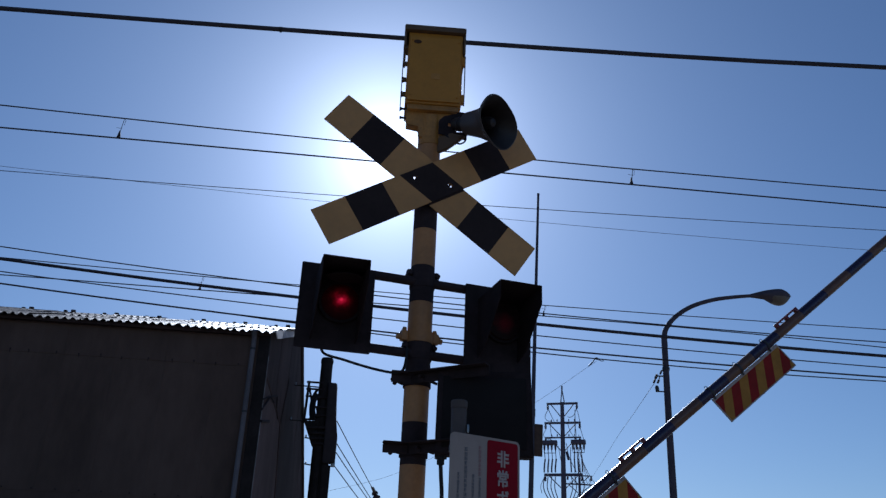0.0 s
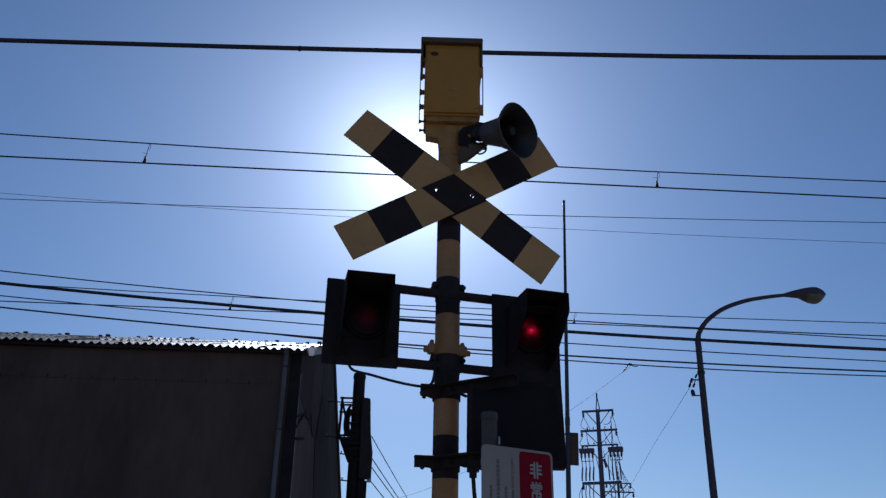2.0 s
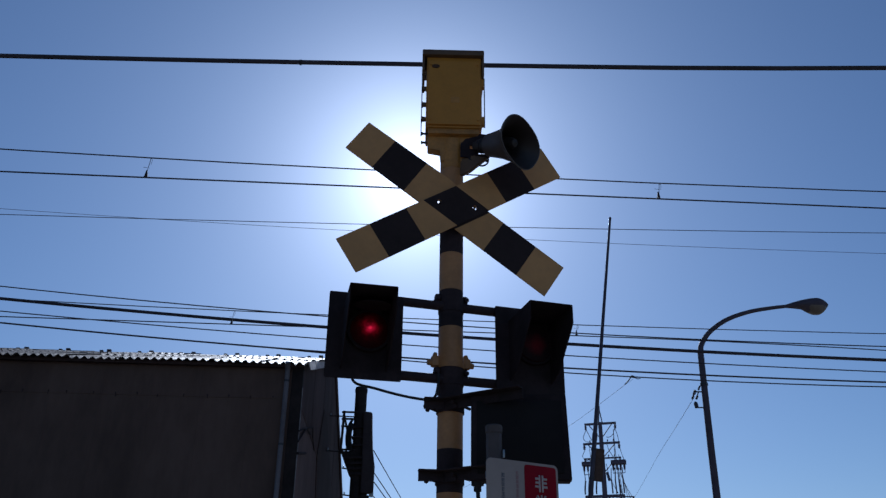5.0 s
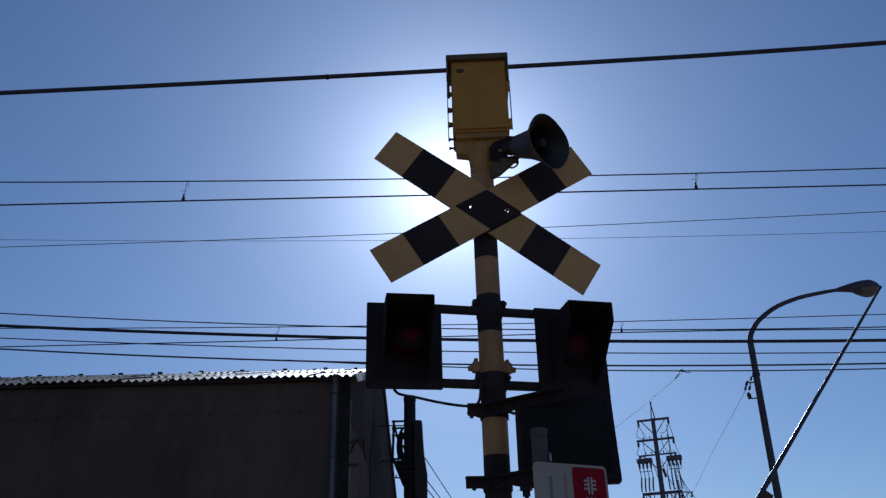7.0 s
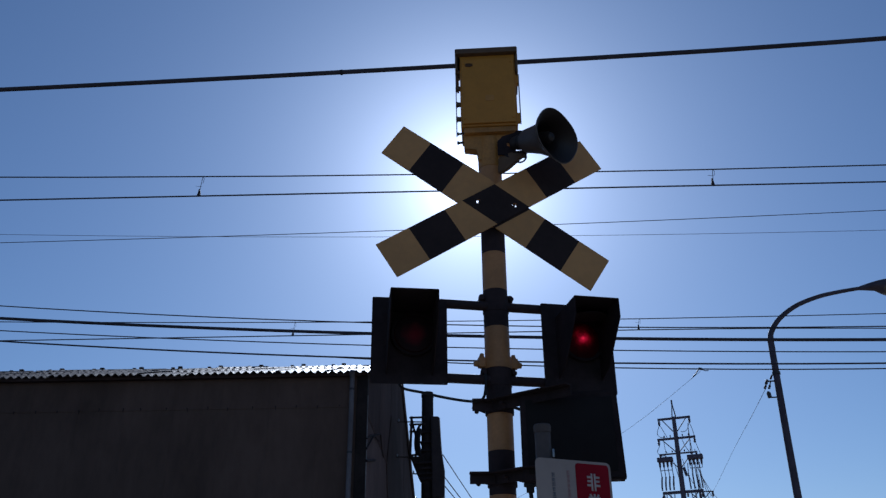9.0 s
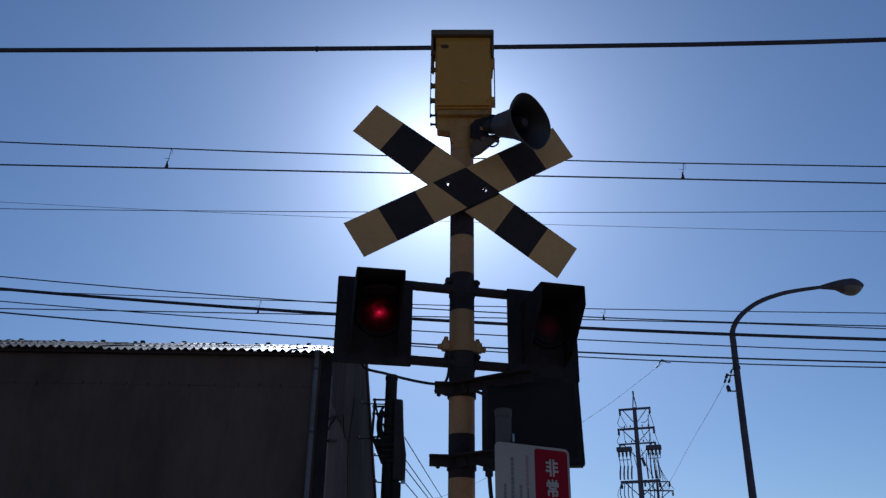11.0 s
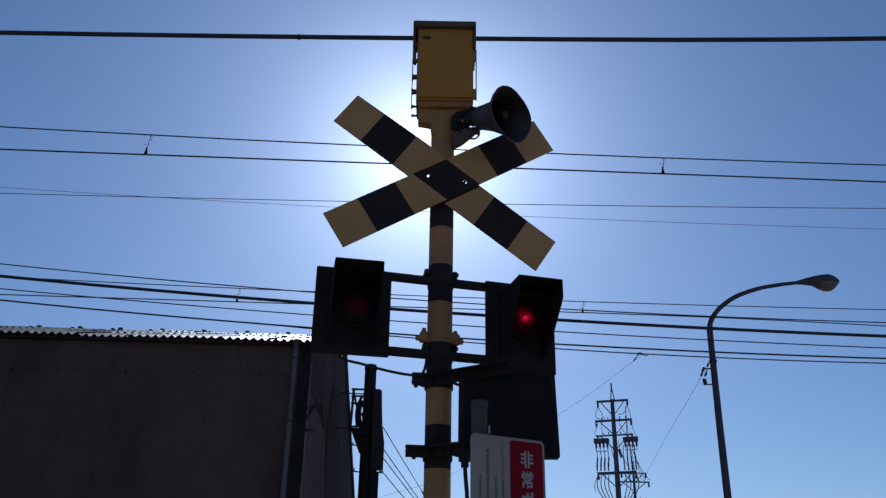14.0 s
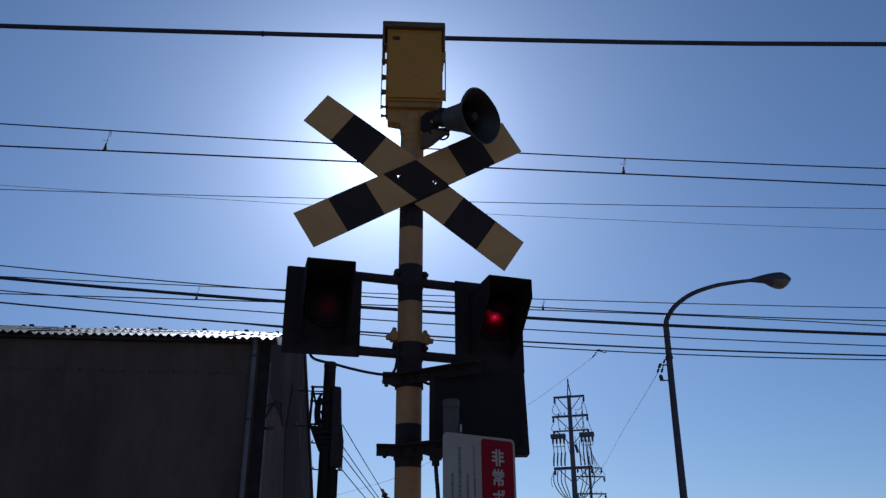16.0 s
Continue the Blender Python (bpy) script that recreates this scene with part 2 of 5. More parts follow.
def dark_lens():
    """The unlit lens: smoked glass, with a dim dark red reflection painted over its reflector's middle."""
    m = surface("dark_red_lens", (0.05, 0.004, 0.006), 0.65, vary=0.5, grain=60, stain=18, bump=0.3, spec=0.15)
    n, l = m.node_tree.nodes, m.node_tree.links
    b = n["Principled BSDF"]
    co, ln, ramp = n.new("ShaderNodeTexCoord"), n.new("ShaderNodeVectorMath"), n.new("ShaderNodeValToRGB")
    seat = n.new("ShaderNodeMapping")
    seat.inputs["Location"].default_value = (0.0, 0.0, 0.095)
    ln.operation = "LENGTH"
    l.new(co.outputs["Object"], seat.inputs["Vector"])
    l.new(seat.outputs["Vector"], ln.inputs[0])
    warp = n.new("ShaderNodeTexNoise")
    warp.inputs["Scale"].default_value = 22.0
    l.new(co.outputs["Object"], warp.inputs["Vector"])
    wide = n.new("ShaderNodeMath")
    wide.operation = "MULTIPLY_ADD"
    wide.inputs[1].default_value = 0.05
    l.new(warp.outputs["Fac"], wide.inputs[0])
    l.new(ln.outputs["Value"], wide.inputs[2])
    # the reflection's patch, redder in the base colour than the rim
    ramp.color_ramp.elements[0].position, ramp.color_ramp.elements[0].color = 0.034, (0.15, 0.008, 0.016, 1)
    ramp.color_ramp.elements[1].position, ramp.color_ramp.elements[1].color = 0.085, (0.020, 0.009, 0.010, 1)
    l.new(wide.outputs[0], ramp.inputs["Fac"])
    l.new(ramp.outputs["Color"], b.inputs["Base Color"])
    return m


COVER_RED = dark_lens()


# ---- building blocks ----
def part(name, bm, materials, parent=None, label="", smooth=True):
    """Links a bmesh as one mesh object; materials may be one or a list of slots."""
    me = bpy.data.meshes.new(name)
    bmesh.ops.recalc_face_normals(bm, faces=bm.faces)
    bm.to_mesh(me)
    bm.free()
    for m in materials if isinstance(materials, (list, tuple)) else [materials]:
        me.materials.append(m)
    if smooth:
        me.set_sharp_from_angle(angle=radians(38))
    else:
        for p in me.polygons:
            p.use_smooth = False
    ob = new(name, me)
    ob.parent = parent
    if label:
        tagged(ob, label)
    return ob


def thing(name, label, category, at=(0, 0, 0), group="", kind=""):
    ob = new(name)
    ob.empty_display_size = 0.1
    ob.location = at
    return tagged(ob, label, category, group, kind)


def ident():
    return Matrix.Identity(4)


def box(bm, size, m=None, bevel=0.0, mat=0):
    """A box of that size about the pose m, its edges rounded."""
    got = bmesh.ops.create_cube(bm, size=1.0, matrix=(m or ident()) @ Matrix.Diagonal((*size, 1)))
    faces = {f for v in got["verts"] for f in v.link_faces}
    for f in faces:
        f.material_index = mat
    if bevel:
        edges = {e for f in faces for e in f.edges}
        res = bmesh.ops.bevel(bm, geom=list(edges), offset=bevel, segments=2, affect="EDGES", profile=0.6)
        for f in res["faces"]:
            f.material_index = mat
    return bm


def rod(bm, a, b, r0, r1=None, sides=16, mat=0, cap=True):
    """A round bar from a to b."""
    a, b = Vector(a), Vector(b)
    r1 = r0 if r1 is None else r1
    turn = (b - a).to_track_quat("Z", "X").to_matrix()
    rings = []
    for c, r in ((a, r0), (b, r1)):
        rings.append([bm.verts.new(c + turn @ Vector((r * math.cos(k * math.tau / sides), r * math.sin(k * math.tau / sides), 0))) for k in range(sides)])
    for k in range(sides):
        f = bm.faces.new((rings[0][k], rings[0][(k + 1) % sides], rings[1][(k + 1) % sides], rings[1][k]))
        f.smooth, f.material_index = True, mat
    if cap:
        for ring in (rings[0][::-1], rings[1]):
            f = bm.faces.new(ring)
            f.material_index = mat
    return bm


def tube(bm, points, r, sides=8, mat=0, taper=None):
    """A round sweep through points; taper gives the end's radius."""
    pts = [Vector(p) for p in points]
    rings, up = [], Vector((0.123, 0.456, 0.881)).normalized()
    for k, p in enumerate(pts):
        way = (pts[min(k + 1, len(pts) - 1)] - pts[max(k - 1, 0)]).normalized()
        side = way.cross(up)
        if side.length < 1e-3:
            side = way.orthogonal()
        side.normalize()
        up = side.cross(way).normalized()
        rr = r if taper is None else r + (taper - r) * k / (len(pts) - 1)
        rings.append([bm.verts.new(p + rr * (side * math.cos(a) + up * math.sin(a))) for a in (j * math.tau / sides for j in range(sides))])
    for a, b in zip(rings, rings[1:]):
        for k in range(sides):
            f = bm.faces.new((a[k], a[(k + 1) % sides], b[(k + 1) % sides], b[k]))
            f.smooth, f.material_index = True, mat
    for ring in (rings[0][::-1], rings[-1]):
        bm.faces.new(ring).material_index = mat
    return bm


def spline(points, steps=6):
    """A smooth line through points (Catmull-Rom)."""
    p = [Vector(q) for q in points]
    p = [2 * p[0] - p[1]] + p + [2 * p[-1] - p[-2]]
    got = []
    for k in range(1, len(p) - 2):
        for s in range(steps):
            t = s / steps
            a, b, c, d = p[k - 1 : k + 3]
            got.append(0.5 * (2 * b + (c - a) * t + (2 * a - 5 * b + 4 * c - d) * t * t + (3 * b - a - 3 * c + d) * t**3))
    return got + [p[-2]]


def lathe(bm, profile, m=None, sides=24, squash=1.0, mat=0):
    """A surface turned about z from (radius, height) pairs."""
    m = m or ident()
    rings = [[bm.verts.new(m @ Vector((r * math.cos(a), squash * r * math.sin(a), h))) for a in (k * math.tau / sides for k in range(sides))] for r, h in profile]
    for a, b in zip(rings, rings[1:]):
        for k in range(sides):
            f = bm.faces.new((a[k], a[(k + 1) % sides], b[(k + 1) % sides], b[k]))
            f.smooth, f.material_index = True, mat
    return bm


def slab(bm, outline, thick, m=None, bevel=0.0, mat=0):
    """A flat plate: outline in x, z of the pose m, its thickness along y (0 to thick)."""
    m = m or ident()
    front = [bm.verts.new(m @ Vector((x, 0, z))) for x, z in outline]
    rear = [bm.verts.new(m @ Vector((x, thick, z))) for x, z in outline]
    n = len(outline)
    faces = [bm.faces.new(front), bm.faces.new(rear[::-1])]
    for k in range(n):
        faces.append(bm.faces.new((front[k], rear[k], rear[(k + 1) % n], front[(k + 1) % n])))
    for f in faces:
        f.material_index = mat
    if bevel:
        bmesh.ops.bevel(bm, geom=list({e for f in faces for e in f.edges}), offset=bevel, segments=2, affect="EDGES")
    return bm


def rounded(x0, x1, z0, z1, r, steps=5):
    got = []
    for cx, cz, a0 in ((x1 - r, z1 - r, 0), (x0 + r, z1 - r, 90), (x0 + r, z0 + r, 180), (x1 - r, z0 + r, 270)):
        for k in range(steps + 1):
            a = radians(a0 + 90 * k / steps)
            got.append((cx + r * math.cos(a), cz + r * math.sin(a)))
    return got


def bm_new():
    return bmesh.new()


# ---- ground ----
def build_ground():
    bm = bm_new()
    bmesh.ops.create_grid(bm, x_segments=40, y_segments=40, size=2400)
    tagged(part("ground", bm, ASPHALT, smooth=False), "grey asphalt and ballast ground round the railway crossing", "ground", kind="structure")


build_ground()

# ---- crossing signal ----
FACE = 14.4                                   # turn of the signal's face about the pole
H = Vector((math.cos(radians(FACE)), math.sin(radians(FACE)), 0))
N = Vector((H.y, -H.x, 0))                    # towards the road


def faced(h, n, z):
    """A pose on the signal's face: h along it, n out towards the road."""
    p = H * h + N * n
    return pose(p.x, p.y, z, 0, 0, FACE)


def build_pole(signal):
    bounds = [0.0, 0.35, 0.62, 0.80, 0.98, 1.16, 1.34, 1.52, 1.72, 1.91, 2.103, 2.288, 2.46, 2.658, 2.851, 3.035, 3.226, 3.348, 3.56, 3.80]
    bm = bm_new()
    for k, (a, b) in enumerate(zip(bounds, bounds[1:])):
        # yellow between 3.035 and 3.226, alternating from there; the top length is yellow
        yellow = (len(bounds) - 2 - k) % 2 == 1
        if a >= 3.34:
            yellow = True
        rod(bm, (0, 0, a), (0, 0, b), 0.0572, sides=32, mat=0 if yellow else 1, cap=False)
    bmesh.ops.remove_doubles(bm, verts=bm.verts, dist=1e-5)
    part("pole", bm, [YELLOW, BLACK], signal, "steel pole banded in faded yellow and black")
    bm = bm_new()
    box(bm, (0.34, 0.34, 0.03), pose(0, 0, 0.015), 0.004)
    for x in (-0.13, 0.13):
        for y in (-0.13, 0.13):
            rod(bm, (x, y, 0.03), (x, y, 0.07), 0.012, sides=6)
    part("base_plate", bm, DARK_STEEL, signal)


def build_control_box(signal):
    """Yellow apparatus case on the pole's head, with a hood, a door and hinges."""
    x0, x1, yf, yr, z0, z1 = -0.140, 0.150, -0.080, 0.110, 3.915, 4.36
    cx, cy, cz = (x0 + x1) / 2, (yf + yr) / 2, (z0 + z1) / 2
    bm = bm_new()
    box(bm, (x1 - x0, yr - yf, z1 - z0), pose(cx, cy, cz), 0.008)
    body = part("control_box", bm, BOX_YELLOW, signal, "deep yellow enamelled steel apparatus case")
    # the hood's shadowed look comes from its dark base colour
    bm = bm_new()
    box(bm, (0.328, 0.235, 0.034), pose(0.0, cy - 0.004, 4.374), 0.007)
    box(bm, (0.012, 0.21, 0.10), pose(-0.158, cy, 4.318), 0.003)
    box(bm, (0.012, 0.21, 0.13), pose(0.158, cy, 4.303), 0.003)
    part("hood", bm, SHADED_YELLOW, body, "yellow hood, its shade put into the colour")
    bm = bm_new()
    box(bm, (0.272, 0.014, 0.400), pose(cx, yf - 0.007, cz - 0.012), 0.006)
    door = part("door", bm, BOX_YELLOW, body)
    bm = bm_new()
    lathe(bm, [(0.001, 0.005), (0.021, 0.004), (0.021, 0.0)], pose(-0.092, yf - 0.0135, 4.288, 90), 20, 0.55)
    part("badge", bm, HOOD_DARK, door, "small dark oval badge")
    bm = bm_new()
    slab(bm, rounded(-0.020, 0.024, -0.018, 0.018, 0.006), 0.0015, pose(cx + 0.004, yf - 0.0165, 4.075))
    part("sticker", bm, surface("faded_sticker", (0.50, 0.225, 0.036), 0.6, vary=0.12, grain=90, stain=30), door, "small faded sticker")
    for sx, sz in ((-0.118, 4.300), (0.128, 4.300), (-0.118, 3.955), (0.128, 3.955)):
        bm = bm_new()
        rod(bm, (sx, yf - 0.013, sz), (sx, yf - 0.019, sz), 0.006, sides=8)
        part("screw", bm, BOX_YELLOW, door)
    for z in (4.27, 4.165, 4.065, 3.975):
        bm = bm_new()
        box(bm, (0.020, 0.02, 0.020), pose(x0 - 0.010, yf + 0.02, z), 0.003)
        rod(bm, (x0 - 0.020, yf + 0.02, z - 0.017), (x0 - 0.020, yf + 0.02, z + 0.017), 0.005, sides=10)
        part("hinge", bm, SHADED_YELLOW, body)
    bm = bm_new()
    rod(bm, (x0 - 0.022, yf + 0.02, 3.87), (x0 - 0.022, yf + 0.02, 4.30), 0.0025, sides=8)
    part("hinge_rod", bm, GALV, body, "thin bright hinge rod")
    bm = bm_new()
    rod(bm, (x1 + 0.015, yf + 0.02, 3.93), (x1 + 0.015, yf + 0.02, 4.24), 0.003, sides=8)
    part("lock_rod", bm, GALV, body, "thin bright locking rod")
    for z in (4.20, 3.965):
        bm = bm_new()
        box(bm, (0.018, 0.03, 0.05), pose(x1 + 0.004, yf + 0.02, z), 0.003)
        part("lock_lug", bm, BOX_YELLOW, body)
    # mounting below the case: a deep tray stepping in to a collar round the pole
    bm = bm_new()
    box(bm, (0.262, 0.175, 0.03), pose(cx, cy, 3.899), 0.004)
    slab(bm, [(-0.130, 3.888), (0.126, 3.888), (0.120, 3.868), (0.076, 3.845), (0.066, 3.800), (0.062, 3.735), (-0.058, 3.735), (-0.060, 3.798), (-0.066, 3.803), (-0.127, 3.805)], 0.055, pose(0, -0.045, 0), 0.004)
    part("mounting_bracket", bm, BOX_DULL, signal)
    bm = bm_new()
    rod(bm, (0, 0, 3.70), (0, 0, 3.87), 0.0595, sides=32)
    part("collar", bm, BOX_DULL, signal)
    for z in (3.906, 3.852):
        bm = bm_new()
        rod(bm, (-0.158, -0.03, z), (-0.115, -0.03, z), 0.006, sides=8)
        rod(bm, (-0.162, -0.03, z), (-0.154, -0.03, z), 0.010, sides=6)
        part("bolt", bm, DARK_STEEL, signal)


def build_horn(signal):
    """Loudspeaker horn: a round body that flares into an oval mouth, turned a little on its axis."""
    mouth, axis = Vector((0.315, -0.27, 3.712)), Vector((0.655, -0.68, -0.33)).normalized()
    level = (Vector((1, 0, 0)) - axis * axis.x).normalized()
    above = axis.cross(level)
    if above.z < 0:
        above = -above
    lean = radians(-39)
    long_way = level * math.cos(lean) + above * math.sin(lean)
    short_way = axis.cross(long_way)
    sides = 40

    def flare(bm, profile):
        rings = []
        for r, h in profile:
            oval = 1.0 - 0.26 * min(1.0, max(0.0, (r - 0.070) / 0.060))
            square = 2.0 + 0.45 * min(1.0, max(0.0, (r - 0.070) / 0.060))
            full = [r * (1.0 - 0.065 * (square - 2.0) / 0.45) * (abs(math.cos(a)) ** square + abs(math.sin(a)) ** square) ** (-1 / square) for a in (k * math.tau / sides for k in range(sides))]
            rings.append([bm.verts.new(mouth + axis * h + q * (math.cos(a) * long_way + oval * math.sin(a) * short_way)) for q, a in zip(full, (k * math.tau / sides for k in range(sides)))])
        for a, b in zip(rings, rings[1:]):
            for k in range(sides):
                bm.faces.new((a[k], a[(k + 1) % sides], b[(k + 1) % sides], b[k])).smooth = True

    bm = bm_new()
    flare(bm, [(0.040, -0.205), (0.058, -0.20), (0.066, -0.15), (0.076, -0.10), (0.098, -0.055), (0.128, -0.022), (0.150, 0.0), (0.155, 0.005), (0.154, 0.011), (0.149, 0.012)])
    horn = part("horn", bm, HORN_GREY, signal, "grey enamelled loudspeaker horn with a flared oval mouth")
    bm = bm_new()
    flare(bm, [(0.149, 0.012), (0.120, -0.016), (0.088, -0.05), (0.066, -0.095), (0.052, -0.17), (0.001, -0.18)])
    part("horn_throat", bm, HORN_DARK, horn)
    m = Matrix.Translation(mouth) @ axis.to_track_quat("Z", "Y").to_matrix().to_4x4()
    bm = bm_new()
    lathe(bm, [(0.001, -0.02), (0.020, -0.028), (0.030, -0.05), (0.032, -0.10)], m, 20)
    part("reflex_cone", bm, HORN_DARK, horn)
    bm = bm_new()
    lathe(bm, [(0.001, -0.300), (0.028, -0.298), (0.034, -0.285), (0.034, -0.225), (0.040, -0.205)], m, 24)
    lathe(bm, [(0.034, -0.262), (0.038, -0.260), (0.038, -0.248), (0.034, -0.246)], m, 24)
    part("driver", bm, HORN_DARK, horn)
    a = m @ Vector((0, 0, -0.24))
    bm = bm_new()
    # an open yoke of flat bars behind the driver
    for bar in ([(0.040, 3.752), (0.088, 3.748), (0.088, 3.866), (0.066, 3.860), (0.040, 3.828)], [(0.086, 3.821), (0.128, 3.815), (0.132, 3.880), (0.086, 3.866)], [(0.102, 3.824), (0.106, 3.790), (0.128, 3.785), (0.130, 3.824)], [(0.086, 3.803), (0.086, 3.746), (0.185, 3.750), (0.185, 3.767), (0.132, 3.767), (0.128, 3.790)], [(0.127, 3.815), (0.172, 3.802), (0.178, 3.888), (0.131, 3.893)]):
        slab(bm, bar, 0.006, pose(0, -0.063, 0), 0.001)
    box(bm, (0.014, 0.055, 0.012), pose(0.176, -0.085, 3.757), 0.002)
    box(bm, (0.034, 0.030, 0.080), pose(0.060, -0.050, 3.800), 0.006)
    for d in (-0.022, 0.022):
        rod(bm, a + Vector((-0.045, 0.02 + d, -0.055)), a + Vector((0.020, 0.02 + d, -0.062)), 0.006, sides=8)
    part("horn_bracket", bm, MATT_BLACK, signal)
    # a stout sloping arm carries the bracket from the pole's side
    # its shade is in the colour too
    bm = bm_new()
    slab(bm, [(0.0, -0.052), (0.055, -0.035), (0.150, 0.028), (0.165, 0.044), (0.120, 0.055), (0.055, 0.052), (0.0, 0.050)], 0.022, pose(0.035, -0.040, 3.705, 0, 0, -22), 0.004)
    part("horn_arm", bm, SHADED_YELLOW, signal, "yellow sloping horn arm in a shaded colour")
    bm = bm_new()
    tube(bm, spline([a + Vector((0.01, 0, -0.04)), (0.178, -0.10, 3.706), (0.155, -0.08, 3.692), (0.12, -0.065, 3.712), (0.05, -0.055, 3.78)]), 0.0045, 8)
    part("horn_cable", bm, RUBBER, signal)


def build_crossbuck(signal):
    """Two crossed boards with yellow and black fields; the crossing is one black lozenge with two mounting holes."""
    tilt, half, wide = 33.1, 0.597, 0.0975
    centre = Vector((0.015, -0.089, 3.448))

    def board(name, sign, front):
        bm = bm_new()
        thick = 0.006
        low, high = (-0.616, 0.614) if sign > 0 else (-half, half + 0.004)
        if sign > 0:
            slab(bm, [(low, -wide + 0.010), (high, -wide + 0.010), (high, wide), (low, wide)], thick)
        else:
            slab(bm, [(low, -wide), (high, -wide), (high, wide), (0.0, wide), (-0.10, wide + 0.017), (low, wide + 0.001)], thick)
        inner, outer, near = (0.257, 0.440, -0.232) if sign > 0 else (0.234, 0.431, -0.246)
        cuts = [Vector((x, 0, 0)) for x in (-0.437, near, inner, outer)]
        for c in cuts:
            bmesh.ops.bisect_plane(bm, geom=bm.verts[:] + bm.edges[:] + bm.faces[:], plane_co=c, plane_no=(1, 0, 0))
        # the other board's long edges, in this board's own axes
        turned = radians(2 * tilt) * (1 if sign < 0 else -1)
        across = Vector((-math.sin(turned), 0, math.cos(turned)))
        field = (-wide + 0.018, wide + 0.002) if sign > 0 else (-wide, wide)
        for edge in field:
            bmesh.ops.bisect_plane(bm, geom=bm.verts[:] + bm.edges[:] + bm.faces[:], plane_co=across * edge, plane_no=across)
        for f in bm.faces:
            c = f.calc_center_median()
            dark = -0.437 < c.x < near or inner < c.x < outer or field[0] < c.dot(across) < field[1]
            f.material_index = 2 if c.y > thick - 0.0005 else (1 if dark else 0)
        m = Matrix.Translation(centre + N * (0.005 if front else -0.004)) @ pose(0, 0, 0, 0, 0, FACE) @ pose(0, 0, 0, 0, -sign * tilt, 0)
        bm.transform(m)
        return part(name, bm, [BOARD_YELLOW, BOARD_BLACK, BACK_GREY], signal, smooth=False)

    boards = [board("crossbuck_board", -1, False), board("crossbuck_board", 1, True)]
    # drill the two holes
    for h, z in ((-0.081, 0.014), (0.098, 0.010)):
        c = centre + H * h + Vector((0, 0, z))
        bm = bm_new()
        rod(bm, c - N * 0.08, c + N * 0.08, 0.0115, sides=12)
        cutter = part("drill", bm, BLACK)
        bpy.context.view_layer.update()
        for ob in boards:
            mod = ob.modifiers.new("hole", "BOOLEAN")
            mod.object, mod.operation, mod.solver = cutter, "DIFFERENCE", "EXACT"
            me = bpy.data.meshes.new_from_object(ob.evaluated_get(bpy.context.evaluated_depsgraph_get()))
            ob.modifiers.clear()
            ob.data = me
        bpy.data.objects.remove(cutter)
    # a loose bolt stands in each hole
    for h, z in ((-0.076, 0.012), (0.094, 0.006)):
        bm = bm_new()
        c = centre + H * h + Vector((0, 0, z))
        rod(bm, c - N * 0.02, c + N * 0.009, 0.0062, sides=8)
        part("bolt", bm, BOARD_BLACK, signal)
    bm = bm_new()
    for z in (3.40, 3.50):
        box(bm, (0.20, 0.022, 0.022), faced(0.0, 0.070, z), 0.003)
    part("board_bracket", bm, BLACK, signal)


def build_arms(signal):
    for z in (2.953, 2.601):
        bm = bm_new()
        rod(bm, H * -0.42 + N * 0.02 + Vector((0, 0, z)), H * 0.42 + N * 0.02 + Vector((0, 0, z)), 0.0215, sides=20)
        part("arm", bm, BLACK, signal, "black horizontal lamp arm")
        bm = bm_new()
        rod(bm, (0, 0, z - 0.026), (0, 0, z + (0.044 if z > 2.8 else 0.055)), 0.0605, sides=28)
        lift = 0.040 if z > 2.8 else 0.034
        for s in (-1, 1):
            box(bm, (0.028, 0.040, 0.050), faced(s * 0.066, 0.0, z + lift), 0.013)
            rod(bm, H * s * 0.069 + N * 0.034 + Vector((0, 0, z + lift)), H * s * 0.069 - N * 0.034 + Vector((0, 0, z + lift)), 0.011, sides=6)
        part("clamp", bm, BLACK, signal)
    # a yellow two-eared clamp between the arms
    bm = bm_new()
    rod(bm, (0, 0, 2.655), (0, 0, 2.708), 0.0640, sides=28)
    for s in (-1, 1):
        box(bm, (0.040, 0.044, 0.052), faced(s * 0.074, 0, 2.686), 0.015)
        rod(bm, H * s * 0.06 + Vector((0, 0, 2.684)), H * s * 0.110 + Vector((0, 0, 2.680)), 0.021, 0.012, sides=12)
        rod(bm, H * s * 0.076 + Vector((0, 0, 2.70)), H * s * 0.072 + Vector((0, 0, 2.728)), 0.015, 0.009, sides=10)
    part("clamp", bm, YELLOW, signal, "faded yellow two-eared clamp")


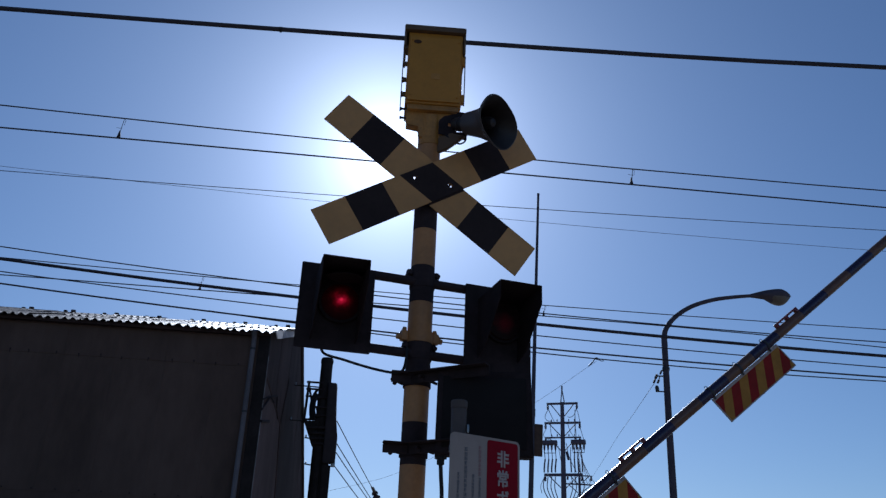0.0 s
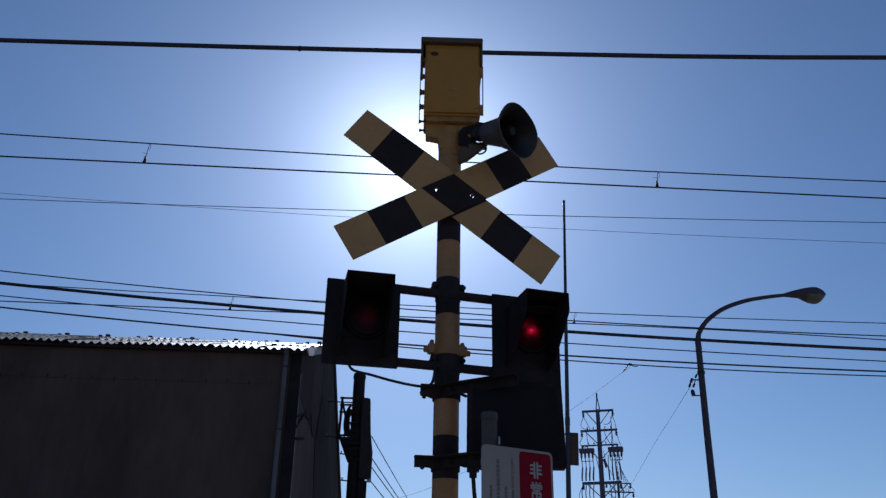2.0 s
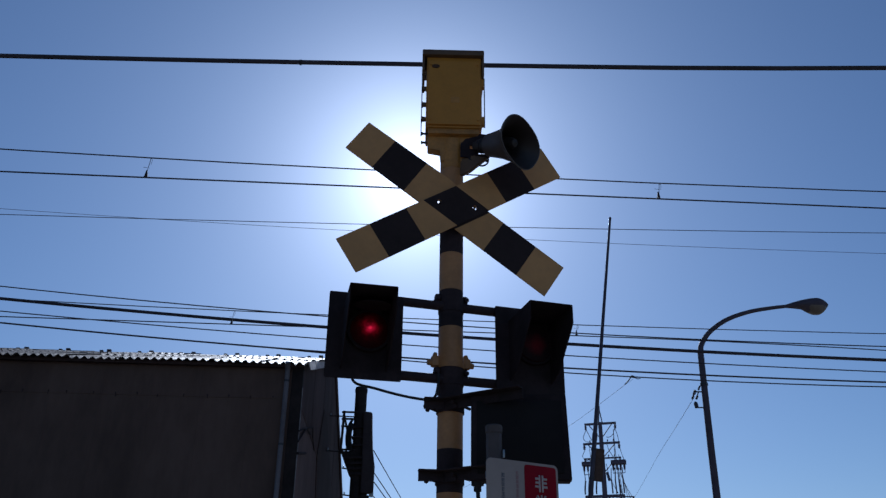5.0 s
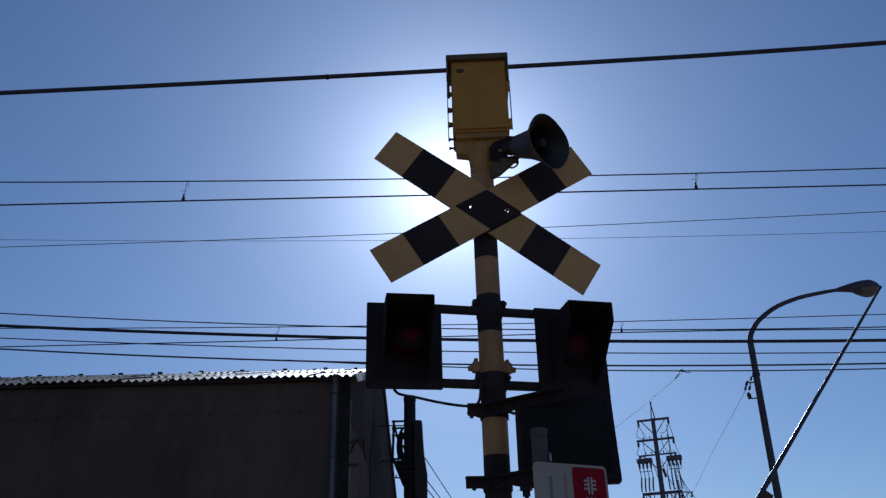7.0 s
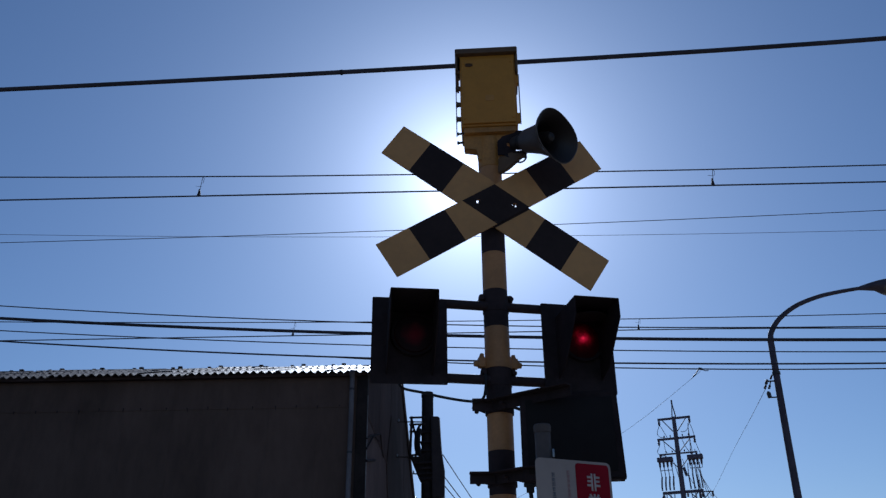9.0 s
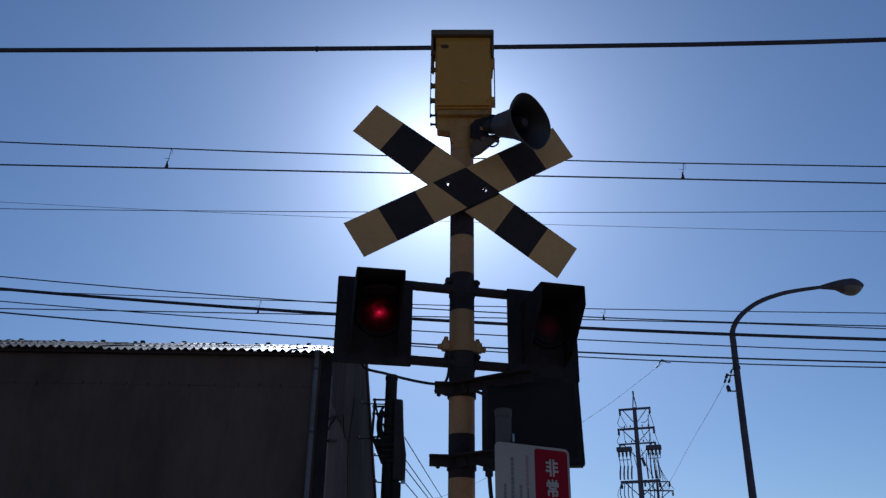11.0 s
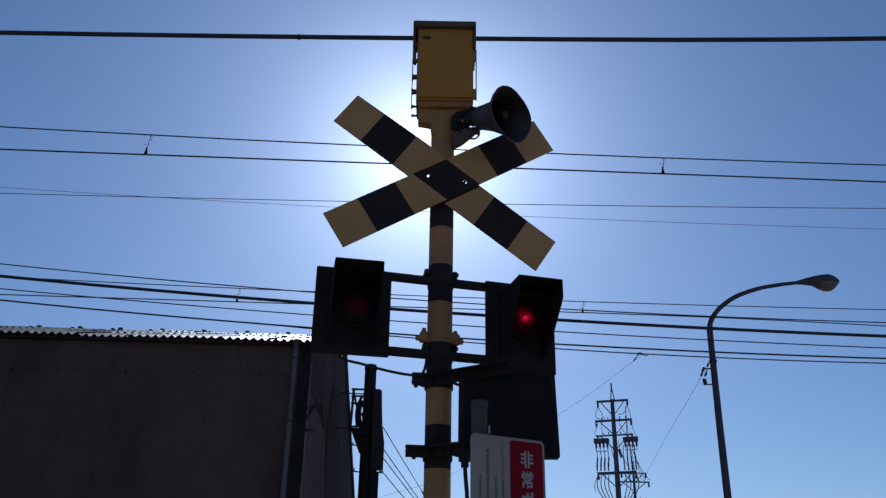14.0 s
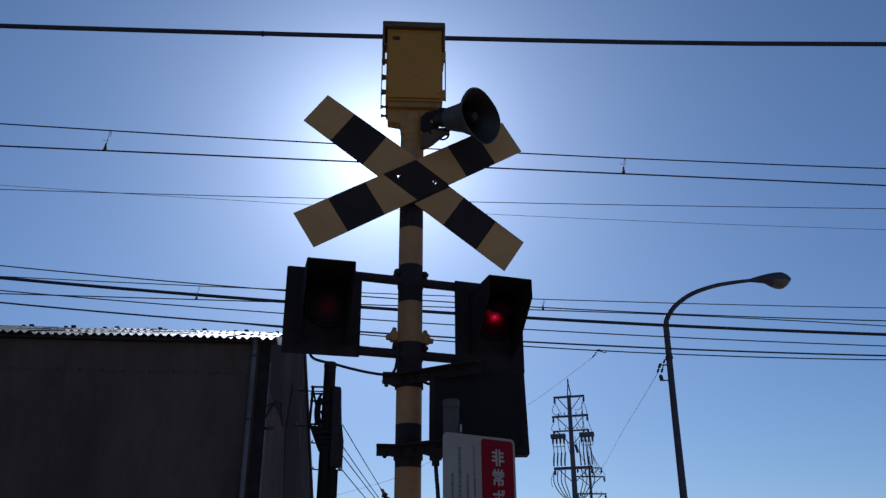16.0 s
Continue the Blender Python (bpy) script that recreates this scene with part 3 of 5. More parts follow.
def build_lamp(signal, h, z, low):
    """A warning lamp: back plate, visor, bezel, the glowing lamp and an added red cover that swings up from before it,
    standing in for the unlit lamp.
    """
    m = faced(h, 0.060, z) @ pose(0, 0, 0, 0, 0, -4 if h < 0 else 0)
    bm = bm_new()
    slab(bm, rounded(-0.168, 0.168, -low, 0.205, 0.006, 3), 0.006, m, 0.0015)
    plate = part("back_plate", bm, MATT_BLACK, signal, "black steel back plate of a warning lamp")
    bm = bm_new()
    lathe(bm, [(0.11, 0.0), (0.11, -0.05), (0.09, -0.085), (0.001, -0.09)], m @ pose(0, 0, 0, 90), 28)
    part("lamp_case", bm, MATT_BLACK, plate)
    # visor: roof and two side cheeks cut back towards the bottom
    deep, w, top = 0.275, 0.100, 0.135
    bm = bm_new()
    box(bm, (2 * w, deep, 0.004), m @ pose(0, -deep / 2, top), 0.001)
    for s in (-1, 1):
        cheek = [(0.0, top), (-deep, top), (-deep, top - 0.085), (-0.10, top - 0.26), (0.0, top - 0.29)]
        slab(bm, cheek, 0.004, m @ pose(s * w - 0.002, 0, 0) @ pose(0, 0, 0, 0, 0, 90) @ Matrix.Diagonal((1, -1, 1, 1)))
    part("visor", bm, LAMP_BLACK, plate)
    bm = bm_new()
    lathe(bm, [(0.090, 0.0), (0.100, 0.0), (0.103, 0.012), (0.100, 0.022), (0.088, 0.022), (0.086, 0.006)], m @ pose(0.018, 0, 0.028, 90), 32)
    part("bezel", bm, LAMP_BLACK, plate)
    bm = bm_new()
    lathe(bm, [(0.0005, 0.016), (0.03, 0.014), (0.06, 0.009), (0.087, 0.002)], ident(), 32)
    bm.transform(pose(0, 0, 0, 90))
    glow = part("lamp", bm, GLOW, plate, "lit red lamp")
    glow.matrix_basis = m @ pose(0.018, -0.002, 0.028)
    bm = bm_new()
    lathe(bm, [(0.0005, 0.010), (0.03, 0.009), (0.06, 0.006), (0.084, 0.0), (0.084, -0.003), (0.0005, -0.003)], ident(), 32)
    for f in bm.faces:
        f.material_index = 1 if f.calc_center_median().z < -0.002 else 0
    bm.transform(pose(0, 0, -0.088, 90))
    cover = part("lamp_cover", bm, [COVER_RED, LAMP_BLACK], plate, "added dark red cover standing in for the unlit lamp")
    return cover, m @ pose(0.018, -0.026, 0.116)


def build_indicator(signal):
    """Black direction indicator case carried before the pole by two slanting angle brackets."""
    at = pose(0.290, -0.150, 2.312, 0, 0, -5)
    wide, tall = 0.408, 0.366
    z0 = 2.312 - tall / 2
    bm = bm_new()
    slab(bm, [(-wide / 2 - 0.002, -tall / 2), (wide / 2 + 0.006, -tall / 2), (wide / 2 - 0.004, tall / 2), (-wide / 2, tall / 2)], 0.07, at @ pose(0, -0.035, 0), 0.007)
    case = part("indicator_case", bm, MATT_BLACK, signal, "black direction indicator case")
    bm = bm_new()
    box(bm, (wide - 0.05, 0.005, tall - 0.06), at @ pose(0, -0.037, 0), 0.002)
    part("indicator_face", bm, surface("smoked_panel", (0.018, 0.015, 0.015), 0.9, vary=0.2, grain=30, stain=4, spec=0.2), case)
    for z, end in ((2.474, 0.40), (2.164, 0.30)):
        left = 0.02
        turn = pose(0, 0, 0, 0, 0, -34)
        bm = bm_new()
        box(bm, (end - left, 0.006, 0.044), turn @ pose((end + left) / 2, -0.066, z), 0.001)
        box(bm, (end - left, 0.044, 0.006), turn @ pose((end + left) / 2, -0.090, z + 0.021), 0.001)
        part("angle_bracket", bm, MATT_BLACK, signal)
        bm = bm_new()
        ear = -0.118 if z > 2.3 else -0.136
        box(bm, (-0.03 - ear, 0.006, 0.042), pose((ear - 0.03) / 2, -0.066, z, 0, 0, 6), 0.001)
        box(bm, (-0.03 - ear, 0.040, 0.006), pose((ear - 0.03) / 2, -0.086, z + 0.021, 0, 0, 6), 0.001)
        part("bracket_ear", bm, BLACK, signal)
        bm = bm_new()
        rod(bm, (0, 0, z - 0.025), (0, 0, z + 0.025), 0.0635, sides=28)
        for s in (-1, 1):
            rod(bm, turn @ Vector((s * 0.072, 0.05, z)), turn @ Vector((s * 0.072, -0.10, z)), 0.007, sides=8)
            rod(bm, turn @ Vector((s * 0.072, -0.078, z - 0.012)), turn @ Vector((s * 0.072, -0.070, z - 0.012)), 0.010, sides=6)
        part("u_bolt", bm, BLACK, signal)
    bm = bm_new()
    c = Vector((0.112, -0.130, 0))
    rod(bm, (c.x, c.y, z0 - 0.035), (c.x, c.y, z0 + 0.01), 0.016, sides=12)
    rod(bm, (c.x, c.y, z0 - 0.012), (c.x, c.y, z0 + 0.002), 0.026, sides=6)
    tube(bm, spline([(c.x, c.y, z0 - 0.02), (c.x + 0.004, c.y, z0 - 0.08), (c.x + 0.010, c.y, z0 - 0.16), (c.x + 0.012, c.y, z0 - 0.30), (c.x - 0.02, -0.11, 1.55), (0.02, -0.072, 1.3), (0.0, -0.066, 0.3)]), 0.009, 10)
    part("indicator_cable", bm, RUBBER, signal, "black cable with a gland")


def build_cables(signal):
    bm = bm_new()
    tube(bm, spline([(-0.435, -0.08, 2.62), (-0.437, -0.09, 2.582), (-0.420, -0.10, 2.556), (-0.385, -0.10, 2.544), (-0.338, -0.10, 2.534), (-0.263, -0.10, 2.514), (-0.18, -0.10, 2.496), (-0.11, -0.09, 2.490), (-0.072, -0.08, 2.503), (-0.058, -0.07, 2.55), (-0.055, -0.06, 2.62)]), 0.0062, 10)
    part("lamp_cable", bm, RUBBER, signal, "black lamp cable hanging in a slack bow")


signal = thing("crossing_signal", "crossing signal on a yellow and black banded pole, red lamps flashing", "crossing signal")
build_pole(signal)
build_control_box(signal)
build_horn(signal)
build_crossbuck(signal)
build_arms(signal)
covers = [build_lamp(signal, -0.413, 2.750, 0.195), build_lamp(signal, 0.367, 2.765, 0.218)]
build_indicator(signal)
build_cables(signal)


# ---- emergency button sign ----
def lettering(text, size, m, material, parent, name="letter"):
    cu = bpy.data.curves.new(name, "FONT")
    cu.body, cu.size, cu.extrude = text, size, 0.0004
    cu.align_x, cu.align_y = "CENTER", "CENTER"
    cu.bevel_depth, cu.bevel_resolution = 0.0019, 0
    tmp = new(name, cu)
    bpy.context.view_layer.update()
    me = bpy.data.meshes.new_from_object(tmp.evaluated_get(bpy.context.evaluated_depsgraph_get()))
    bpy.data.objects.remove(tmp)
    me.materials.append(material)
    ob = new(name, me)
    ob.parent = parent
    ob.matrix_basis = m @ pose(0, 0, 0, 90)
    return ob


def build_sign():
    sign = thing("emergency_button_sign", "white and red emergency button sign on a grey pipe post", "sign", (0.158, -0.43, 0))
    bm = bm_new()
    lathe(bm, [(0.031, 0.0), (0.031, 2.262), (0.030, 2.266), (0.033, 2.266), (0.034, 2.292), (0.030, 2.297), (0.0005, 2.298)], ident(), 28)
    part("post", bm, POST_GREY, sign, "grey painted pipe post with a cap")
    # plate: x across, z up from its top edge
    top, w = 2.157, 0.325
    m = pose(-0.037, -0.086, top, 0, 0, 27)
    bm = bm_new()
    slab(bm, rounded(0.0, w, -0.90, 0.0, 0.020), 0.003, m)
    plate = part("plate", bm, WHITE, sign, "white sign plate with rounded corners")
    bm = bm_new()
    slab(bm, rounded(0.169, w - 0.010, -0.89, -0.010, 0.012), 0.001, m @ pose(0, -0.0012, 0))
    part("red_field", bm, RED, plate)
    for k, ch in enumerate("非常ボタン"):
        lettering(ch, 0.066, m @ pose(0.243, -0.0022, -0.082 - 0.075 * k) @ Matrix.Diagonal((0.9, 1, 1, 1)), LETTER, plate)
    # columns of small print, as bars
    rng = random.Random(4)
    for x, z0, z1, ink, wide in ((0.136, -0.040, -0.145, RED_INK, 0.015), (0.137, -0.160, -0.36, INK, 0.012), (0.106, -0.150, -0.52, INK, 0.013), (0.072, -0.052, -0.42, INK, 0.016), (0.040, -0.150, -0.52, INK, 0.012)):
        z = z0
        while z > z1:
            tall = wide * rng.uniform(0.75, 0.95)
            bm = bm_new()
            for a, b in ((0.0, 0.22), (0.36, 0.58), (0.76, 1.0)):
                half = wide * rng.uniform(0.32, 0.5)
                slab(bm, [(x - half, z - b * tall), (x + half, z - b * tall), (x + half, z - a * tall), (x - half, z - a * tall)], 0.0006, m @ pose(0, -0.0008, 0))
            half = 0.12 * wide
            at = x + wide * rng.uniform(-0.25, 0.25)
            slab(bm, [(at - half, z - tall), (at + half, z - tall), (at + half, z), (at - half, z)], 0.0005, m @ pose(0, -0.0014, 0))
            part("print_bar", bm, ink, plate)
            z -= tall + wide * rng.uniform(0.15, 0.3)
    for z in (-0.05, -0.80):
        bm = bm_new()
        rod(bm, (0, 0, top + z - 0.012), (0, 0, top + z + 0.012), 0.0345, sides=24)
        box(bm, (0.04, 0.022, 0.02), pose(0.012, -0.040, top + z, 0, 0, 27), 0.002)
        part("pipe_clip", bm, GALV, sign)
    bm = bm_new()
    box(bm, (0.008, 0.010, 0.03), pose(0.036, -0.015, 2.185), 0.001)
    part("clip_tail", bm, GALV, sign)
    return sign


build_sign()


# ---- barriers ----
def flag(name, boom, u, material_pair, long=0.44, tall=0.15, drop=0.048, rim=None):
    """A striped warning panel hung along the boom's underside; the boom runs along x."""
    bm = bm_new()
    slab(bm, [(u, -drop - tall), (u + long, -drop - tall), (u + long, -drop), (u, -drop)], 0.004)
    lean = Vector((math.sin(radians(52)), 0, -math.cos(radians(52))))
    step = 0.047
    for k in range(-8, 24):
        bmesh.ops.bisect_plane(bm, geom=bm.verts[:] + bm.edges[:] + bm.faces[:], plane_co=Vector((u, 0, -drop)) + lean * (step * k + 0.010), plane_no=lean)
    for f in bm.faces:
        f.material_index = math.floor(((f.calc_center_median() - Vector((u, 0, -drop))).dot(lean) - 0.010) / step) % 2
    ob = part(name, bm, material_pair, boom, "warning panel striped in red and yellow", smooth=False)
    if rim:
        bm = bm_new()
        mid = (u + long / 2, 0.002)
        for z, high in ((-drop - 0.004, 0.016), (-drop - tall, 0.006)):
            box(bm, (long + 0.006, 0.008, high), pose(mid[0], mid[1], z), 0.001)
        for x in (u, u + long):
            box(bm, (0.006, 0.0075, tall - 0.007), pose(x, mid[1], -drop - tall / 2), 0.001)
        part("rim", bm, rim, ob, "pale worn rim")
    return ob


def build_near_barrier():
    """Its boom turns about the machine's shaft; the boom runs along its own x."""
    gate = thing("crossing_barrier", "crossing barrier with a black and yellow banded boom being lowered", "barrier", (-0.42, 0.30, 0), "crossing barriers")
    bm = bm_new()
    box(bm, (0.34, 0.30, 0.80), pose(0, 0.20, 0.40), 0.02)
    rod(bm, (0, 0.0, 0.97), (0, 0.30, 0.97), 0.045, sides=20)
    box(bm, (0.28, 0.26, 0.36), pose(0, 0.21, 0.93), 0.03)
    part("machine", bm, YELLOW, gate, "faded yellow barrier machine")
    bm = bm_new()
    length, step = 5.0, 0.192
    r = lambda u: 0.0300 - 0.0012 * u
    u = -0.471
    while u < length:
        v = min(length, u + step)
        yellow = math.floor((0.5 * (u + v) - 1.833) / step) % 2 == 0
        rod(bm, (u, 0, 0), (v, 0, 0), r(max(u, 0)), r(max(v, 0)), sides=24, mat=0 if yellow else 1, cap=(u < -0.4 or v >= length))
        u = v
    bmesh.ops.remove_doubles(bm, verts=bm.verts, dist=1e-5)
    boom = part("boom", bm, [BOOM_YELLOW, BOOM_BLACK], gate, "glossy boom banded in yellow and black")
    for u in (0.30, 1.385, 2.475):
        flag("warning_panel", boom, u, [FLAG_RED, FLAG_YELLOW], 0.475, 0.136, 0.033, RIM)
        for d in (0.015, 0.22, 0.425):
            bm = bm_new()
            lathe(bm, [(r(u) + 0.0005, -0.006), (r(u) + 0.003, -0.006), (r(u) + 0.003, 0.006), (r(u) + 0.0005, 0.006)], pose(u + d, 0, 0, 0, 90), 20)
            box(bm, (0.012, 0.008, 0.02), pose(u + d, 0, -r(u) - 0.004), 0.001)
            tube(bm, [(u + d + 0.007 * math.cos(a), 0, r(u) + 0.005 + 0.007 * math.sin(a)) for a in (j * math.pi / 8 for j in range(-2, 11))], 0.0016, 6)
            part("strap", bm, DARK_STEEL, boom)
    for u in (0.79, 1.90, 3.023, 4.16):
        bm = bm_new()
        box(bm, (0.162, 0.030, 0.011), pose(u + 0.079, 0, r(u) + 0.0155), 0.003)
        for d in (0.006, 0.079, 0.152):
            box(bm, (0.017, 0.026, 0.016), pose(u + d, 0, r(u) + 0.004), 0.002)
        part("reflector", bm, REFLECT_RED, boom, "red reflector bar on studs")
    return boom


def build_far_barrier():
    gate = thing("crossing_barrier", "crossing barrier with a long slender dark boom, still upright at first", "barrier", (2.052, 9.30, 0), "crossing barriers")
    bm = bm_new()
    box(bm, (0.34, 0.30, 0.80), pose(0, 0.22, 0.40), 0.02)
    rod(bm, (0, 0.0, 1.0), (0, 0.30, 1.0), 0.045, sides=20)
    box(bm, (0.28, 0.26, 0.36), pose(0, 0.23, 0.95), 0.03)
    part("machine", bm, YELLOW, gate, "faded yellow barrier machine")
    bm = bm_new()
    rod(bm, (-0.5, 0, 0), (3.6, 0, 0), 0.045, 0.036, sides=20)
    rod(bm, (3.55, 0, 0), (7.42, 0, 0), 0.034, 0.020, sides=20)
    rod(bm, (3.5, 0, 0), (3.62, 0, 0), 0.041, sides=20)
    rod(bm, (7.41, 0, 0), (7.45, 0, 0), 0.022, sides=14)
    boom = part("boom", bm, ROD, gate, "slender glossy dark fibreglass boom")
    bm = bm_new()
    slab(bm, rounded(2.89, 3.39, -0.165, -0.02, 0.01, 3), 0.004)
    part("warning_panel", bm, surface("panel_back", (0.10, 0.060, 0.042), 0.7, spec=0.2, vary=0.3, grain=30, stain=6), boom, "faded brown back of a warning panel")
    for d in (2.92, 3.36):
        bm = bm_new()
        rod(bm, (d - 0.012, 0, 0), (d + 0.012, 0, 0), 0.045, sides=20)
        part("strap", bm, DARK_STEEL, boom)
    return boom


near_boom = build_near_barrier()
far_boom = build_far_barrier()


# ---- overhead line ----
def catenary(label, y0, lean, z_contact, sag, dropper_x, stagger=0.0, r=0.0075):
    line = thing("overhead_line", label, "overhead wire", group="overhead lines")
    at = lambda x, z: Vector((x, y0 + lean * x, z))
    bm = bm_new()
    tube(bm, [at(x, z_contact) + Vector((0, stagger * min(max(0, x - 2.0), 6.0) ** 2, 0)) for x in range(-40, 41)], r, 8)
    part("contact_wire", bm, WIRE, line)
    bm = bm_new()
    tube(bm, [at(x, sag(x)) for x in range(-40, 41, 2)], r * 0.85, 8)
    part("messenger_wire", bm, WIRE, line)
    for x in dropper_x:
        bm = bm_new()
        top = sag(x)
        tube(bm, [at(x, z_contact), at(x + 0.012, z_contact + 0.6 * (top - z_contact)), at(x + 0.02, top)], 0.003, 6)
        tube(bm, [at(x + 0.02, top), at(x + 0.035, top - 0.02), at(x + 0.03, top - 0.07)], 0.002, 6)
        slab(bm, [(-0.022, 0.0), (0.018, 0.0), (0.014, 0.035), (0.004, 0.08), (-0.004, 0.08), (-0.012, 0.03)], 0.012, Matrix.Translation(at(x, z_contact)))
        rod(bm, at(x - 0.035, z_contact + 0.11), at(x + 0.02, z_contact + 0.105), 0.002, sides=6)
        part("dropper", bm, WIRE, line)


catenary("dark overhead contact and messenger wire with droppers over the track", 3.373, 0.0395, 5.50, lambda x: 5.681 - 0.0067 * x + 0.00194 * x * x, [-17.5, -12.6, -7.7, -2.79, 2.126, 7.04, 12.0, 16.9])
catenary("dark overhead contact and messenger wire with droppers over the farther track", 7.338, 0.0415, 5.50, lambda x: 5.669 - 0.0063 * x + 0.00139 * x * x, [-17.1, -12.3, -7.55, -2.775, 1.989, 8.3, 13.1, 17.9], 0.0088)


def cable(label, fn, x0, x1, r, material=CABLE, step=1.0, name="overhead_cable", fittings=()):
    bm = bm_new()
    n = int((x1 - x0) / step)
    tube(bm, [fn(x0 + (x1 - x0) * k / n) for k in range(n + 1)], r, 8)
    ob = tagged(part(name, bm, material), label, "cable", "overhead cables")
    return ob


top_cable = cable("thick black overhead cable", lambda x: (x, 2.345 - 0.016 * x, 6.20 - 0.012 + 0.0013 * (x - 0.6) ** 2 + 0.004 * min(max(0.0, x - 1.5), 3.0) ** 2), -40, 40, 0.0215, CABLE)
bm = bm_new()
rod(bm, (-1.285, 2.366, 6.193), (-1.262, 2.365, 6.193), 0.0232, sides=14)
box(bm, (0.018, 0.016, 0.010), pose(-1.274, 2.365, 6.169), 0.003)
part("cable_tie", bm, RUBBER, top_cable)
cable("thin dark overhead cable", lambda x: (x, 9.8, 6.514 - 0.0528 * x + 0.0027 * x * x), -22, 22, 0.010)
cable("thick dark overhead cable", lambda x: (x, 9.8, 6.319 - 0.0541 * x + 0.00205 * x * x), -22, 22, 0.027)
cable("thin dark overhead cable", lambda x: (x, 9.8, 6.111 - 0.0530 * x + 0.00191 * x * x), -22, 22, 0.0095)
cable("medium dark overhead power cable", lambda x: (x, 9.8, 5.886 - 0.0516 * x + 0.00251 * x * x), -22, 22, 0.014)
cable("thin dark overhead cable", lambda x: (x, 9.83, 5.839 - 0.0669 * x + 0.0041 * x * x), -3.2, 22, 0.010)
cable("thin dark high overhead wire", lambda x: (x, 14.0, 10.533 + 0.00055 * x * x), -60, 60, 0.0085, WIRE, 2.0, "high_wire")
cable("thin dark high overhead wire", lambda x: (x, 20.0, 13.27 - 0.0336 * x + 0.0008 * x * x), -60, 60, 0.0065, WIRE, 2.0, "high_wire")


# ---- street lamp ----
def build_street_lamp():
    base = Vector((5.10, 11.65, 0))
    lamp = thing("street_lamp", "dark street lamp with a bowed arm and a drop-shaped head", "street lamp", base)
    bm = bm_new()
    rod(bm, (0, 0, 0), (0.03, 0, 4.9), 0.080, 0.063, sides=20)
    rod(bm, (0.03, 0, 4.9), (0.055, 0, 6.72), 0.063, 0.057, sides=20)
    part("pole", bm, LAMP_PAINT, lamp)
    bm = bm_new()
    tube(bm, spline([(0.058, 0, 6.55), (0.062, 0, 6.74), (0.10, 0, 6.90), (0.285, 0, 7.15), (0.64, 0, 7.405), (1.09, 0, 7.578), (1.52, 0, 7.668), (1.93, 0, 7.728)]), 0.057, 12, taper=0.034)
    part("arm", bm, LAMP_PAINT, lamp)
    # head: a long drop, flat above, bellied below
    bm = bm_new()
    n, sides = 36, 40
    rings = []
    for k in range(n + 1):
        t = k / n
        x = 1.89 + 0.83 * t
        w = 0.04 + 0.145 * math.sin(min(1.0, t / 0.68) * math.pi / 2) ** 1.5 if t < 0.68 else 0.185 * max(0.03, 1 - ((t - 0.68) / 0.32) ** 1.7) ** 0.8
        up = 0.04 + 0.10 * math.sin(min(1, t / 0.7) * math.pi / 2) if t < 0.7 else 0.14 * max(0.03, 1 - ((t - 0.7) / 0.3) ** 1.6) ** 0.85
        down = 0.04 + 0.06 * t
        if t > 0.38:
            down = 0.063 + 0.134 * math.sin(min(1, (t - 0.38) / 0.32) * math.pi / 2)
        if t > 0.73:
            down = 0.197 * max(0.03, 1 - ((t - 0.73) / 0.27) ** 1.7) ** 0.9
        z = 7.722 + 0.045 * t
        rings.append([bm.verts.new((x, w * math.cos(a), z + (up if math.sin(a) > 0 else down) * math.sin(a))) for a in (j * math.tau / sides for j in range(sides))])
    for a, b in zip(rings, rings[1:]):
        for k in range(sides):
            f = bm.faces.new((a[k], a[(k + 1) % sides], b[(k + 1) % sides], b[k]))
            f.smooth = True
            c = f.calc_center_median()
            f.material_index = 1 if c.z < 7.722 - 0.03 and c.x > 2.27 - 0.5 * (c.z - 7.69) else 0
    bm.faces.new(rings[0][::-1])
    bm.faces.new(rings[-1])
    part("head", bm, [LAMP_PAINT, surface("yellowed_lamp_bowl", (0.16, 0.13, 0.10), 0.45, vary=0.2, grain=30, stain=5)], lamp, "drop-shaped lamp head with a pale bowl below")
    # service bracket with insulators and drop clamp
    bm = bm_new()
    rod(bm, (0.048, 0, 6.075), (0.048, 0, 6.125), 0.072, sides=20)
    rod(bm, (0.03, 0, 6.09), (-0.055, 0, 6.055), 0.013, sides=8)
    rod(bm, (0.05, 0, 5.958), (-0.165, 0, 5.952), 0.014, sides=8)
    rod(bm, (-0.150, 0, 5.955), (-0.190, 0, 5.86), 0.010, sides=8)
    rod(bm, (-0.075, 0, 5.955), (-0.115, 0, 5.86), 0.010, sides=8)
    part("bracket", bm, DARK_STEEL, lamp)
    bm = bm_new()
    rod(bm, (0.05, 0, 5.657), (-0.140, 0, 5.652), 0.013, sides=8)
    part("bracket", bm, DARK_STEEL, lamp)
    for x, z, big in ((-0.152, 5.940, 1.05), (-0.060, 6.020, 0.75), (-0.194, 5.845, 0.85), (-0.119, 5.845, 0.85)):
        bm = bm_new()
        lathe(bm, [(0.001, -0.045), (0.022, -0.042), (0.028, -0.015), (0.018, 0.0), (0.028, 0.015), (0.022, 0.042), (0.001, 0.045)], pose(x, 0, z, 0, 25) @ Matrix.Scale(big, 4), 14)
        part("insulator", bm, PORCELAIN, lamp)
    bm = bm_new()
    lathe(bm, [(0.001, -0.062), (0.036, -0.058), (0.038, 0.03), (0.018, 0.062), (0.001, 0.062)], pose(-0.150, 0, 5.704, 0, -8), 14)
    part("fuse_cap", bm, DARK_STEEL, lamp)


build_street_lamp()


